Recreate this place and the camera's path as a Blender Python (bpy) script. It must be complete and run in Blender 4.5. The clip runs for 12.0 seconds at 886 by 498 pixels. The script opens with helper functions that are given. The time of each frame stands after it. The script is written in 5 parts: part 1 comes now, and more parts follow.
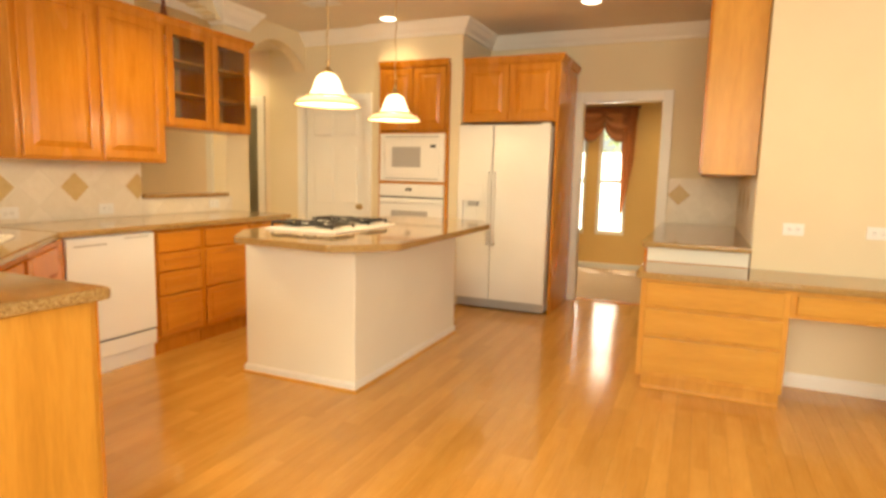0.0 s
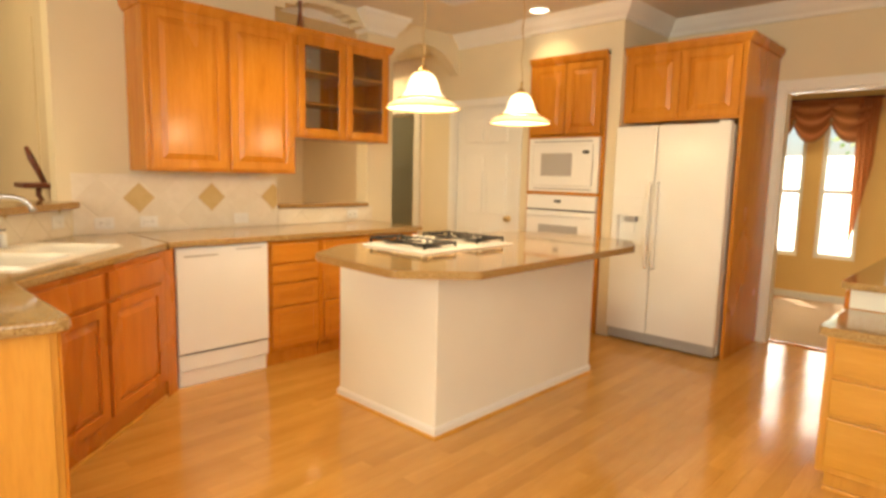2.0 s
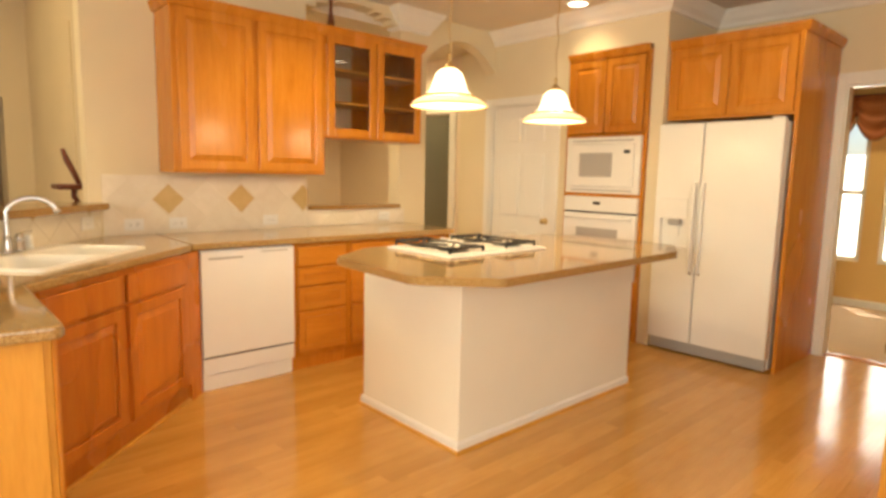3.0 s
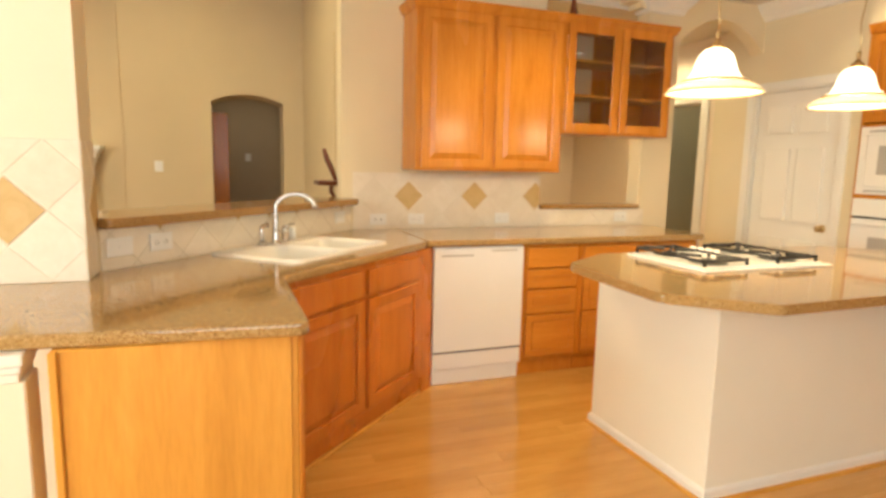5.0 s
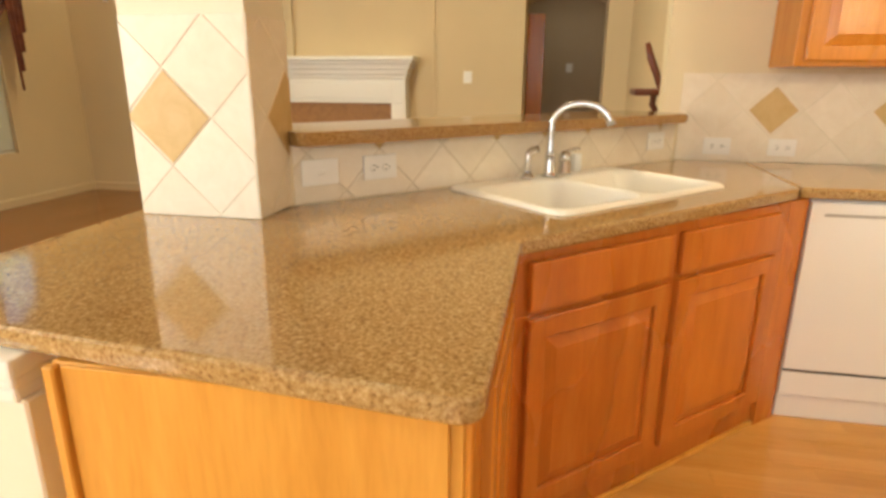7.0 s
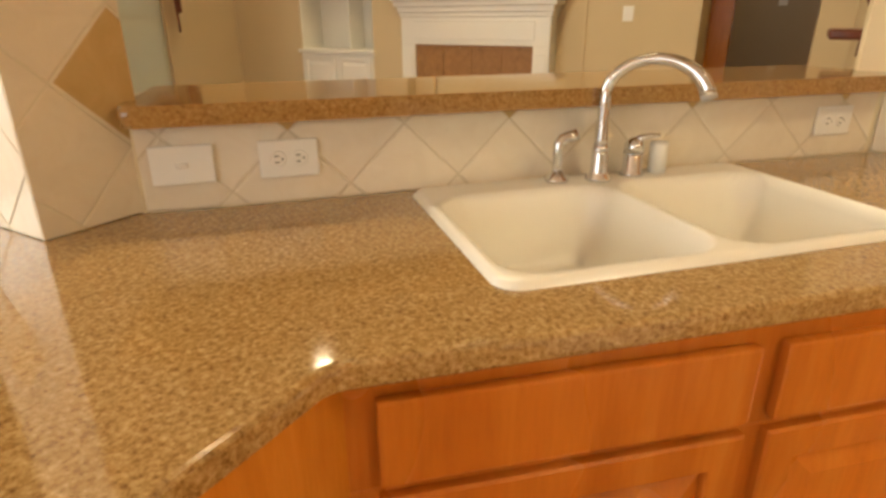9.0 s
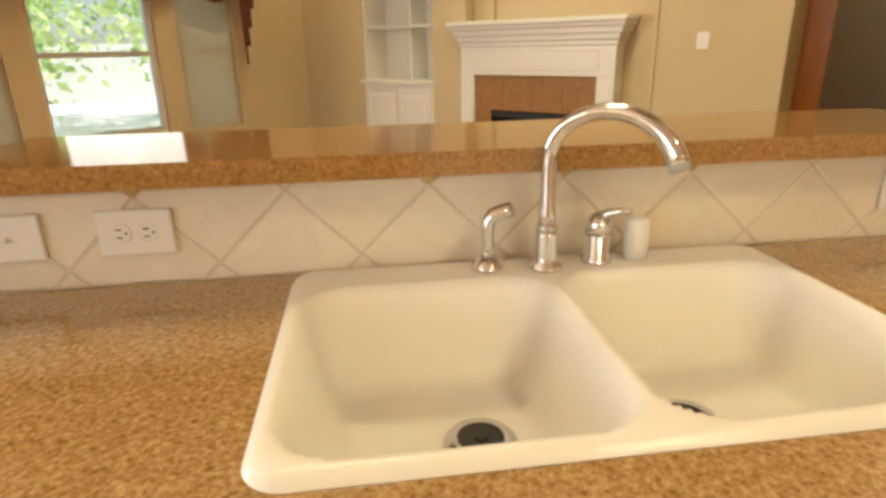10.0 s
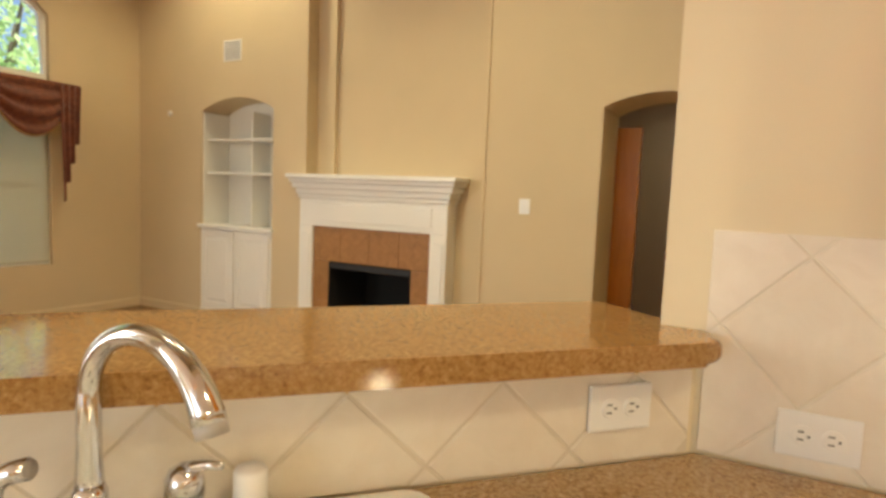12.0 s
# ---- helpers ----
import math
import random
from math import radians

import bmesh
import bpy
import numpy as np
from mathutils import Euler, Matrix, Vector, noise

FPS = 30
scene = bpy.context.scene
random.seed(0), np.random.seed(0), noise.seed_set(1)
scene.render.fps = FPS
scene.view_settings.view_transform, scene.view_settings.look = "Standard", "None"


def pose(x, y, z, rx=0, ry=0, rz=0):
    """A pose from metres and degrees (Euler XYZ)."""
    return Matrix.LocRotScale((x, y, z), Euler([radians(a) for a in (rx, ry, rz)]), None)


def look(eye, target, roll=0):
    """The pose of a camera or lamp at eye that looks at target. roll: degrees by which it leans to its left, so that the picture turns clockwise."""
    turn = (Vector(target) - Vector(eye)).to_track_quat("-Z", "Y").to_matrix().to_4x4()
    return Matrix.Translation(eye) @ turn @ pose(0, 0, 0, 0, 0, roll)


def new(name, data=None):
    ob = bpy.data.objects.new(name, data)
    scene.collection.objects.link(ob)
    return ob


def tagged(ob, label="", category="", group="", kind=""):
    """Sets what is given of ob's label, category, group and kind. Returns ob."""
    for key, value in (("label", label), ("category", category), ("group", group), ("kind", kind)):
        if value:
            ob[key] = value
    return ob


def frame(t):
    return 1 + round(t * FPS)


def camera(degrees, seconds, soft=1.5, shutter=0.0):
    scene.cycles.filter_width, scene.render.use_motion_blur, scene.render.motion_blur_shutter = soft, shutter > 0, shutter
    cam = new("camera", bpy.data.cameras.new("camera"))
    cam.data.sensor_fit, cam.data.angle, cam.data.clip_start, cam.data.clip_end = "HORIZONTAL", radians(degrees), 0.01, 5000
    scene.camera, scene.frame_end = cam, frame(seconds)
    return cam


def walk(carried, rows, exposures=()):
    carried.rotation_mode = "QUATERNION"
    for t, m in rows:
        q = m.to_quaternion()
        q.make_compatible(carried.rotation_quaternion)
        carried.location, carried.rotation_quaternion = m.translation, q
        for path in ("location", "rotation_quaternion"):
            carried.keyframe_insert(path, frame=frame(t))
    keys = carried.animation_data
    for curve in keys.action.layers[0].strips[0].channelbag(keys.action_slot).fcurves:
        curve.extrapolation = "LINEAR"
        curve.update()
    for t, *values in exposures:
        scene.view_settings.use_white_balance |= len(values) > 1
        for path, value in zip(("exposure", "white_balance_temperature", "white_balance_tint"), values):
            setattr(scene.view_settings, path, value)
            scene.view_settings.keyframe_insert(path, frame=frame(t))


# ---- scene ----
cam = camera(73.9, 12.0, soft=3.2)
PATH = [
    (0, (1.794, -2.875, 1.292), (1.006, -1.054, 1.041), 1.4),
    (0.5, (1.888, -2.673, 1.306), (0.894, -0.954, 1.063), 1.5),
    (1, (1.997, -2.388, 1.333), (0.800, -0.805, 1.087), 1.0),
    (1.5, (2.046, -2.240, 1.329), (0.738, -0.746, 1.090), 1.1),
    (2, (2.001, -2.063, 1.339), (0.631, -0.627, 1.091), 1.3),
    (2.5, (1.972, -1.934, 1.341), (0.552, -0.549, 1.090), 1.3),
    (4.5, (1.873, -1.851, 1.339), (0.128, -0.907, 1.087), 1.1),
    (5, (1.745, -1.816, 1.356), (-0.108, -1.128, 1.077), 1.2),
    (5.5, (1.459, -1.772, 1.351), (-0.459, -1.324, 1.003), 1.2),
    (6, (1.223, -1.660, 1.356), (-0.728, -1.542, 0.930), 1.0),
    (6.5, (0.974, -1.591, 1.322), (-0.959, -1.749, 0.833), 0.8),
    (7, (0.710, -1.532, 1.270), (-1.176, -1.903, 0.716), 0.3),
    (9, (-0.195, -1.218, 1.270), (-1.803, -2.155, 0.538), -0.3),
    (9.5, (-0.446, -1.156, 1.272), (-1.980, -2.229, 0.570), -0.6),
    (10, (-0.664, -1.111, 1.283), (-2.126, -2.311, 0.633), -1.1),
    (10.5, (-0.849, -1.082, 1.303), (-2.266, -2.375, 0.736), -1.9),
    (11, (-1.004, -1.032, 1.313), (-2.397, -2.392, 0.861), -1.7),
    (11.5, (-1.083, -1.008, 1.329), (-2.608, -2.255, 0.987), 0.5),
    (12, (-1.118, -0.944, 1.340), (-2.880, -1.874, 1.162), 2.4),
]
TONE = [(0, 0.08, 7200, 12), (2.5, 0.08, 6800, 12), (4.5, 0.10, 6450, 11), (5, 0.18, 6100, 9), (6.5, 0.14, 5950, 9), (7, 0.14, 5950, 9), (9, -0.08, 6350, 12), (9.5, 0.09, 6250, 12), (10.5, 0.12, 5780, 9), (12, 0.14, 5700, 9)]
walk(cam, [(t, look(eye, target, roll)) for t, eye, target, roll in PATH], TONE)

# ---- world, sun and large lights ----
world = bpy.data.worlds.new("world")
scene.world = world
world.use_nodes = True
wn = world.node_tree.nodes
sky = wn.new("ShaderNodeTexSky")
sky.sky_type = "NISHITA"
sky.sun_disc = False
sky.sun_elevation, sky.sun_rotation = radians(70), radians(-40)
world.node_tree.links.new(sky.outputs[0], wn["Background"].inputs[0])
wn["Background"].inputs[1].default_value = 0.15

sun = new("sun", bpy.data.lights.new("sun", "SUN"))
sun.data.energy, sun.data.angle, sun.data.color = 5.0, radians(0.5), (1.0, 0.95, 0.86)
sun.matrix_world = look((-10.5, 12.5, 45), (0, 0, 0))


def area(name, m, w, h, power, color):
    ob = new(name, bpy.data.lights.new(name, "AREA"))
    ob.data.shape, ob.data.size, ob.data.size_y = "RECTANGLE", w, h
    ob.data.energy, ob.data.color = power, color
    ob.matrix_world = m
    return ob


DAY = (1.0, 0.95, 0.78)
WARM = (1.0, 0.79, 0.43)
area("daylight_breakfast", look((1.7, -5.9, 1.8), (0.8, 0.0, 0.9)), 3.2, 1.3, 176, DAY)
area("daylight_east", look((4.4, -2.0, 1.5), (0.0, -1.0, 0.9)), 2.6, 1.9, 46, (1.0, 0.99, 0.93))
area("daylight_family", look((-3.02, -6.70, 1.40), (-3.02, 0.0, 1.0)), 1.0, 1.5, 8, DAY)
area("daylight_dining", look((0.11, 5.88, 1.1), (0.11, 3.0, 1.0)), 0.3, 1.1, 6, DAY)
area("daylight_dining", look((0.62, 5.88, 1.1), (0.62, 3.0, 1.0)), 0.34, 1.1, 7, DAY)
scene.view_settings.exposure = 0.0


# ---- materials ----
def mat(name, rough=0.5, metal=0.0, base=(0.5, 0.5, 0.5)):
    m = bpy.data.materials.new(name)
    m.use_nodes = True
    b = m.node_tree.nodes["Principled BSDF"]
    b.inputs["Base Color"].default_value = (*base, 1)
    b.inputs["Roughness"].default_value = rough
    b.inputs["Metallic"].default_value = metal
    return m, m.node_tree, b


def node(nt, kind, **values):
    n = nt.nodes.new(kind)
    for k, v in values.items():
        n.inputs[k.replace("_", " ")].default_value = v
    return n


def coords(nt, scale=(1, 1, 1), rot=(0, 0, 0)):
    t = nt.nodes.new("ShaderNodeTexCoord")
    m = nt.nodes.new("ShaderNodeMapping")
    m.inputs["Scale"].default_value = scale
    m.inputs["Rotation"].default_value = rot
    nt.links.new(t.outputs["Object"], m.inputs["Vector"])
    return m.outputs[0]


def ramp(nt, fac, stops):
    r = nt.nodes.new("ShaderNodeValToRGB")
    e = r.color_ramp.elements
    while len(e) < len(stops):
        e.new(0.5)
    for el, (p, c) in zip(e, stops):
        el.position, el.color = p, (*c, 1)
    nt.links.new(fac, r.inputs[0])
    return r.outputs[0]


def bump(nt, b, height, strength=0.2, distance=0.002):
    n = nt.nodes.new("ShaderNodeBump")
    n.inputs["Strength"].default_value = strength
    n.inputs["Distance"].default_value = distance
    nt.links.new(height, n.inputs["Height"])
    nt.links.new(n.outputs[0], b.inputs["Normal"])


def mix(nt, a, b, fac, mode="MIX"):
    n = nt.nodes.new("ShaderNodeMix")
    n.data_type, n.blend_type = "RGBA", mode
    for v, i in ((fac, 0), (a, 6), (b, 7)):
        if isinstance(v, (int, float)):
            n.inputs[i].default_value = v
        elif isinstance(v, tuple):
            n.inputs[i].default_value = (*v, 1)
        else:
            nt.links.new(v, n.inputs[i])
    return n.outputs[2]


def noise_of(nt, vec, scale, detail=3.0, rough=0.55, distortion=0.0):
    n = node(nt, "ShaderNodeTexNoise", Scale=scale, Detail=detail, Roughness=rough, Distortion=distortion)
    nt.links.new(vec, n.inputs["Vector"])
    return n.outputs[0]


def wood(name, dark, mid, light, rough=0.28, stretch=(9, 9, 0.9), vary=0.12):
    m, nt, b = mat(name, rough)
    v = coords(nt, stretch)
    grain = noise_of(nt, v, 2.2, 5, 0.6, 0.6)
    fine = noise_of(nt, coords(nt, tuple(s * 7 for s in stretch)), 2.5, 2)
    broad = noise_of(nt, coords(nt, (1.3, 1.3, 0.6)), 1.6, 2)
    col = ramp(nt, grain, ((0.18, dark), (0.5, mid), (0.82, light)))
    col = mix(nt, col, ramp(nt, fine, ((0.35, (0.86, 0.82, 0.76)), (0.6, (1, 1, 1)))), 0.4, "MULTIPLY")
    col = mix(nt, col, ramp(nt, broad, ((0.3, (0.85, 0.82, 0.78)), (0.7, (1.0, 1.0, 1.0)))), 0.7, "MULTIPLY")
    info = nt.nodes.new("ShaderNodeObjectInfo")
    col = mix(nt, col, ramp(nt, info.outputs["Random"], ((0.0, (1 - vary, 1 - vary * 1.2, 1 - vary * 1.6)), (1.0, (1, 1, 1)))), 1.0, "MULTIPLY")
    nt.links.new(col, b.inputs["Base Color"])
    nt.links.new(ramp(nt, broad, ((0.2, (rough * 0.8,) * 3), (0.8, (rough * 1.3,) * 3))), b.inputs["Roughness"])
    bump(nt, b, fine, 0.08, 0.001)
    b.inputs["Coat Weight"].default_value = 0.18
    b.inputs["Specular IOR Level"].default_value = 0.35
    b.inputs["Coat Roughness"].default_value = 0.2
    return m


def plaster(name, color, rough=0.75, grain=160, amount=0.18):
    m, nt, b = mat(name, rough)
    broad = noise_of(nt, coords(nt), 1.1, 3)
    fine = noise_of(nt, coords(nt), grain, 3)
    col = mix(nt, color, tuple(c * 0.93 for c in color), ramp(nt, broad, ((0.35, (0, 0, 0)), (0.7, (1, 1, 1)))))
    nt.links.new(col, b.inputs["Base Color"])
    bump(nt, b, fine, amount, 0.0015)
    return m


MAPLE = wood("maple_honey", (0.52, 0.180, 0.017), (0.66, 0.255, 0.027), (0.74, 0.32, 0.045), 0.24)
# Paler maple; its colour also carries the daylight on the peninsula end panel.
MAPLE_PALE_LIT = wood("maple_pale_lit", (0.62, 0.290, 0.038), (0.77, 0.385, 0.058), (0.84, 0.455, 0.085), 0.38, (6, 6, 0.7))
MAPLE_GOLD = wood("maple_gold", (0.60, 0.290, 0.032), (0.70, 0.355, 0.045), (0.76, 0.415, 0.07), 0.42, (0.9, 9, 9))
# Darker copy of the honey maple, putting the sink cabinet's shade into its colour.
MAPLE_SHADED = wood("maple_honey_shaded", (0.47, 0.130, 0.011), (0.59, 0.185, 0.018), (0.66, 0.240, 0.032), 0.26, (7, 7, 0.8))
MAPLE_H = wood("maple_honey_level", (0.52, 0.180, 0.017), (0.66, 0.255, 0.027), (0.74, 0.32, 0.045), stretch=(0.9, 9, 9))
OAK_FLOOR = wood("oak_plank", (0.64, 0.315, 0.070), (0.74, 0.400, 0.100), (0.80, 0.455, 0.130), 0.11, (9, 0.6, 9), 0.15)
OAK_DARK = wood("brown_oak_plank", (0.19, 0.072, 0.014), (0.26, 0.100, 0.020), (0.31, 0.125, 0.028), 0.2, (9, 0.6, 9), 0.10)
DARKWOOD = wood("stool_wood", (0.10, 0.025, 0.012), (0.16, 0.045, 0.02), (0.20, 0.06, 0.03))
PAINT = plaster("cream_wall_paint", (0.78, 0.68, 0.47))
PAINT_FAM = plaster("tan_wall_paint", (0.64, 0.52, 0.32))
PAINT_PALE = plaster("ivory_column_paint", (0.82, 0.76, 0.60))
CEIL = plaster("ceiling_paint", (0.80, 0.74, 0.64), 0.85, 90, 0.3)
TRIM = plaster("white_trim_paint", (0.86, 0.84, 0.77), 0.35, 60, 0.03)
ISLAND_WHITE = plaster("island_white_panel", (0.86, 0.83, 0.70), 0.5, 220, 0.1)
WHITE = plaster("white_enamel", (0.89, 0.89, 0.87), 0.22, 300, 0.02)
BISQUE = plaster("bisque_enamel", (0.87, 0.85, 0.79), 0.28, 300, 0.01)
PLATE = plaster("white_plastic", (0.87, 0.86, 0.82), 0.35, 200, 0.02)
GREY = mat("grey_plastic", 0.4, 0, (0.42, 0.40, 0.37))[0]
BLACK = mat("black_cast_iron", 0.45, 0, (0.012, 0.012, 0.013))[0]
SOOT = plaster("soot_black", (0.012, 0.011, 0.010), 0.9)
DARKGAP = mat("dark_gap", 0.8, 0, (0.05, 0.03, 0.02))[0]
CHROME = mat("chrome", 0.12, 1, (0.72, 0.73, 0.75))[0]
BRASS = mat("aged_brass", 0.3, 1, (0.60, 0.45, 0.22))[0]
GROUT = plaster("pale_grout", (0.80, 0.74, 0.60), 0.9)
GROUT_BAR = plaster("tan_grout", (0.70, 0.62, 0.48), 0.9)
# Wall colour kept darker to carry the dimness inside the passage.
PASSAGE_DIM = plaster("passage_wall_dim", (0.50, 0.40, 0.28), 0.8)


def granite(name="speckled_tan_granite", tone=(0.92, 0.85, 0.71), calm=0.0):
    m, nt, b = mat(name, 0.09)
    v = coords(nt)
    a = noise_of(nt, v, 125, 4, 0.72)
    c = noise_of(nt, v, 45, 3, 0.6, 0.5)
    vor = nt.nodes.new("ShaderNodeTexVoronoi")
    vor.inputs["Scale"].default_value = 165
    nt.links.new(v, vor.inputs["Vector"])
    col = ramp(nt, a, ((0.31, (0.19, 0.105, 0.040)), (0.43, (0.38, 0.25, 0.11)), (0.56, (0.50, 0.355, 0.17)), (0.70, (0.66, 0.52, 0.31))))
    col = mix(nt, col, ramp(nt, vor.outputs["Color"], ((0.2, (0.72, 0.64, 0.52)), (0.5, (1, 1, 1)))), 0.5, "MULTIPLY")
    col = mix(nt, col, ramp(nt, c, ((0.38, (0.82, 0.78, 0.70)), (0.6, (1, 1, 1)))), 0.5, "MULTIPLY")
    col = mix(nt, col, (0.36, 0.24, 0.11), calm)
    col = mix(nt, col, tone, 1.0, "MULTIPLY")
    nt.links.new(col, b.inputs["Base Color"])
    b.inputs["Coat Weight"].default_value = 0.4
    b.inputs["Coat Roughness"].default_value = 0.05
    return m


def stone(name, color, dark, rough=0.4):
    m, nt, b = mat(name, rough)
    n = noise_of(nt, coords(nt), 14, 5, 0.65, 0.8)
    fine = noise_of(nt, coords(nt), 120, 3)
    info = nt.nodes.new("ShaderNodeObjectInfo")
    col = ramp(nt, n, ((0.3, dark), (0.65, color)))
    col = mix(nt, col, ramp(nt, info.outputs["Random"], ((0, (0.92, 0.91, 0.88)), (1, (1, 1, 1)))), 1.0, "MULTIPLY")
    nt.links.new(col, b.inputs["Base Color"])
    bump(nt, b, fine, 0.15, 0.001)
    return m


def emitter(name, color, strength):
    m, nt, b = mat(name, 0.5, 0, color)
    b.inputs["Emission Color"].default_value = (*color, 1)
    b.inputs["Emission Strength"].default_value = strength
    return m


def glass(name, tint=(1, 1, 1), rough=0.0):
    m, nt, b = mat(name, rough, 0, tint)
    b.inputs["Transmission Weight"].default_value = 1.0
    b.inputs["IOR"].default_value = 1.45
    return m


GRANITE = granite()
GRANITE_BAR = granite("brown_granite", (0.88, 0.74, 0.55), 0.25)
GRANITE_BAR.node_tree.nodes["Principled BSDF"].inputs["Coat Weight"].default_value = 0.15
TILE = stone("cream_tile", (0.86, 0.79, 0.67), (0.80, 0.72, 0.59))
TILE_OCHRE = stone("ochre_tile", (0.66, 0.48, 0.22), (0.58, 0.40, 0.16))
FIRE_TILE = stone("brown_marble_tile", (0.38, 0.185, 0.050), (0.27, 0.125, 0.032), 0.5)
SHADE = emitter("lit_alabaster_glass", (1.0, 0.84, 0.54), 2.8)
RIM = emitter("lit_alabaster_rim", (1.0, 0.76, 0.42), 1.0)
BULB = emitter("bulb_glow", (1.0, 0.80, 0.52), 30)
CAN = emitter("recessed_lamp_glow", (1.0, 0.88, 0.68), 8)
GLASS = glass("clear_glass")
AMBER = mat("amber_glass_rim", 0.15, 0, (0.60, 0.40, 0.16))[0]
BLIND = plaster("blind_slats", (0.70, 0.66, 0.56), 0.5, 40, 0.05)


def shine_through(m, color):
    """Lets part of the daylight behind a thin sheet come through it."""
    nt = m.node_tree
    thin = nt.nodes.new("ShaderNodeBsdfTranslucent")
    thin.inputs["Color"].default_value = (*color, 1)
    both = nt.nodes.new("ShaderNodeMixShader")
    both.inputs[0].default_value = 0.5
    nt.links.new(nt.nodes["Principled BSDF"].outputs[0], both.inputs[1])
    nt.links.new(thin.outputs[0], both.inputs[2])
    nt.links.new(both.outputs[0], nt.nodes["Material Output"].inputs["Surface"])


shine_through(BLIND, (0.92, 0.89, 0.76))


def cloth():
    m, nt, b = mat("rust_damask", 0.7)
    n = noise_of(nt, coords(nt), 16, 4, 0.6, 1.2)
    nt.links.new(ramp(nt, n, ((0.35, (0.10, 0.022, 0.010)), (0.62, (0.20, 0.055, 0.02)))), b.inputs["Base Color"])
    b.inputs["Sheen Weight"].default_value = 0.3
    return m


CLOTH = cloth()
# Lighter copy of the rust cloth, with the window's backlight put into its colour.
CLOTH_LIT = mat("backlit_rust_cloth", 0.7, 0, (0.42, 0.15, 0.05))[0]
shine_through(CLOTH_LIT, (0.55, 0.20, 0.06))
FRINGE = mat("gold_fringe", 0.7, 0, (0.42, 0.27, 0.10))[0]


# ---- building helpers ----
def link_mesh(name, bm, material, smooth=False):
    me = bpy.data.meshes.new(name)
    bmesh.ops.recalc_face_normals(bm, faces=bm.faces)
    bm.to_mesh(me)
    bm.free()
    me.materials.append(material)
    if smooth:
        for p in me.polygons:
            p.use_smooth = True
    return new(name, me)


def part(name, bm, material, parent, label="", smooth=False):
    ob = link_mesh(name, bm, material, smooth)
    ob.parent = parent
    if label:
        tagged(ob, label=label)
    return ob


def thing(name, label, category, m=None, group=""):
    ob = new(name)
    ob.empty_display_size = 0.1
    ob.matrix_world = m or Matrix()
    return tagged(ob, label=label, category=category, group=group)


def structure(name, bm, material, smooth=False):
    return tagged(link_mesh(name, bm, material, smooth), kind="structure")


def box(bm, x0, x1, y0, y1, z0, z1, bevel=0.0, seg=2):
    made = bmesh.ops.create_cube(bm, size=1)["verts"]
    for v in made:
        v.co = Vector(((x0 + x1) / 2 + v.co.x * (x1 - x0), (y0 + y1) / 2 + v.co.y * (y1 - y0), (z0 + z1) / 2 + v.co.z * (z1 - z0)))
    if bevel:
        edges = list({e for v in made for e in v.link_edges})
        bmesh.ops.bevel(bm, geom=edges, offset=bevel, segments=seg, affect="EDGES", profile=0.6)
    return bm


def boxes(*rows, bevel=0.0):
    bm = bmesh.new()
    for r in rows:
        box(bm, *r, bevel=bevel)
    return bm


def prism(bm, pts, z0, z1, bevel=0.0, seg=3):
    lo = [bm.verts.new((x, y, z0)) for x, y in pts]
    hi = [bm.verts.new((x, y, z1)) for x, y in pts]
    n = len(pts)
    bm.faces.new(lo[::-1])
    top = bm.faces.new(hi)
    for i in range(n):
        bm.faces.new((lo[i], lo[(i + 1) % n], hi[(i + 1) % n], hi[i]))
    if bevel:
        edges = [e for e in bm.edges if e.verts[0] in lo and e.verts[1] in lo or e.verts[0] in hi and e.verts[1] in hi]
        bmesh.ops.bevel(bm, geom=edges, offset=bevel, segments=seg, affect="EDGES", profile=0.55)
    return bm


def rounded(pts, radii, seg=5):
    out = []
    n = len(pts)
    for i, p in enumerate(pts):
        r = radii[i] if i < len(radii) else 0
        p, a, b = Vector(p), Vector(pts[i - 1]), Vector(pts[(i + 1) % n])
        if not r:
            out.append(tuple(p))
            continue
        u, w = (a - p).normalized(), (b - p).normalized()
        s, e = p + u * r, p + w * r
        for k in range(seg + 1):
            t = k / seg
            out.append(tuple(s * (1 - t) ** 2 + p * 2 * t * (1 - t) + e * t * t))
    return out


def lathe(bm, profile, center=(0, 0, 0), seg=32, close=False):
    rings = []
    for r, z in profile:
        rings.append([bm.verts.new((center[0] + r * math.cos(2 * math.pi * k / seg), center[1] + r * math.sin(2 * math.pi * k / seg), center[2] + z)) for k in range(seg)])
    for a, b in zip(rings, rings[1:]):
        for k in range(seg):
            bm.faces.new((a[k], a[(k + 1) % seg], b[(k + 1) % seg], b[k]))
    if close:
        bm.faces.new(rings[0][::-1])
        bm.faces.new(rings[-1])
    return bm


def tube(bm, path, radii, seg=12):
    path = [Vector(p) for p in path]
    rings, up = [], Vector((0.13, 0.97, 0.2)).normalized()
    for i, p in enumerate(path):
        d = (path[min(i + 1, len(path) - 1)] - path[max(i - 1, 0)]).normalized()
        s = d.cross(up).normalized()
        t = s.cross(d)
        r = radii[i] if isinstance(radii, (list, tuple)) else radii
        rings.append([bm.verts.new(p + (s * math.cos(2 * math.pi * k / seg) + t * math.sin(2 * math.pi * k / seg)) * r) for k in range(seg)])
    for a, b in zip(rings, rings[1:]):
        for k in range(seg):
            bm.faces.new((a[k], a[(k + 1) % seg], b[(k + 1) % seg], b[k]))
    bm.faces.new(rings[0][::-1])
    bm.faces.new(rings[-1])
    return bm


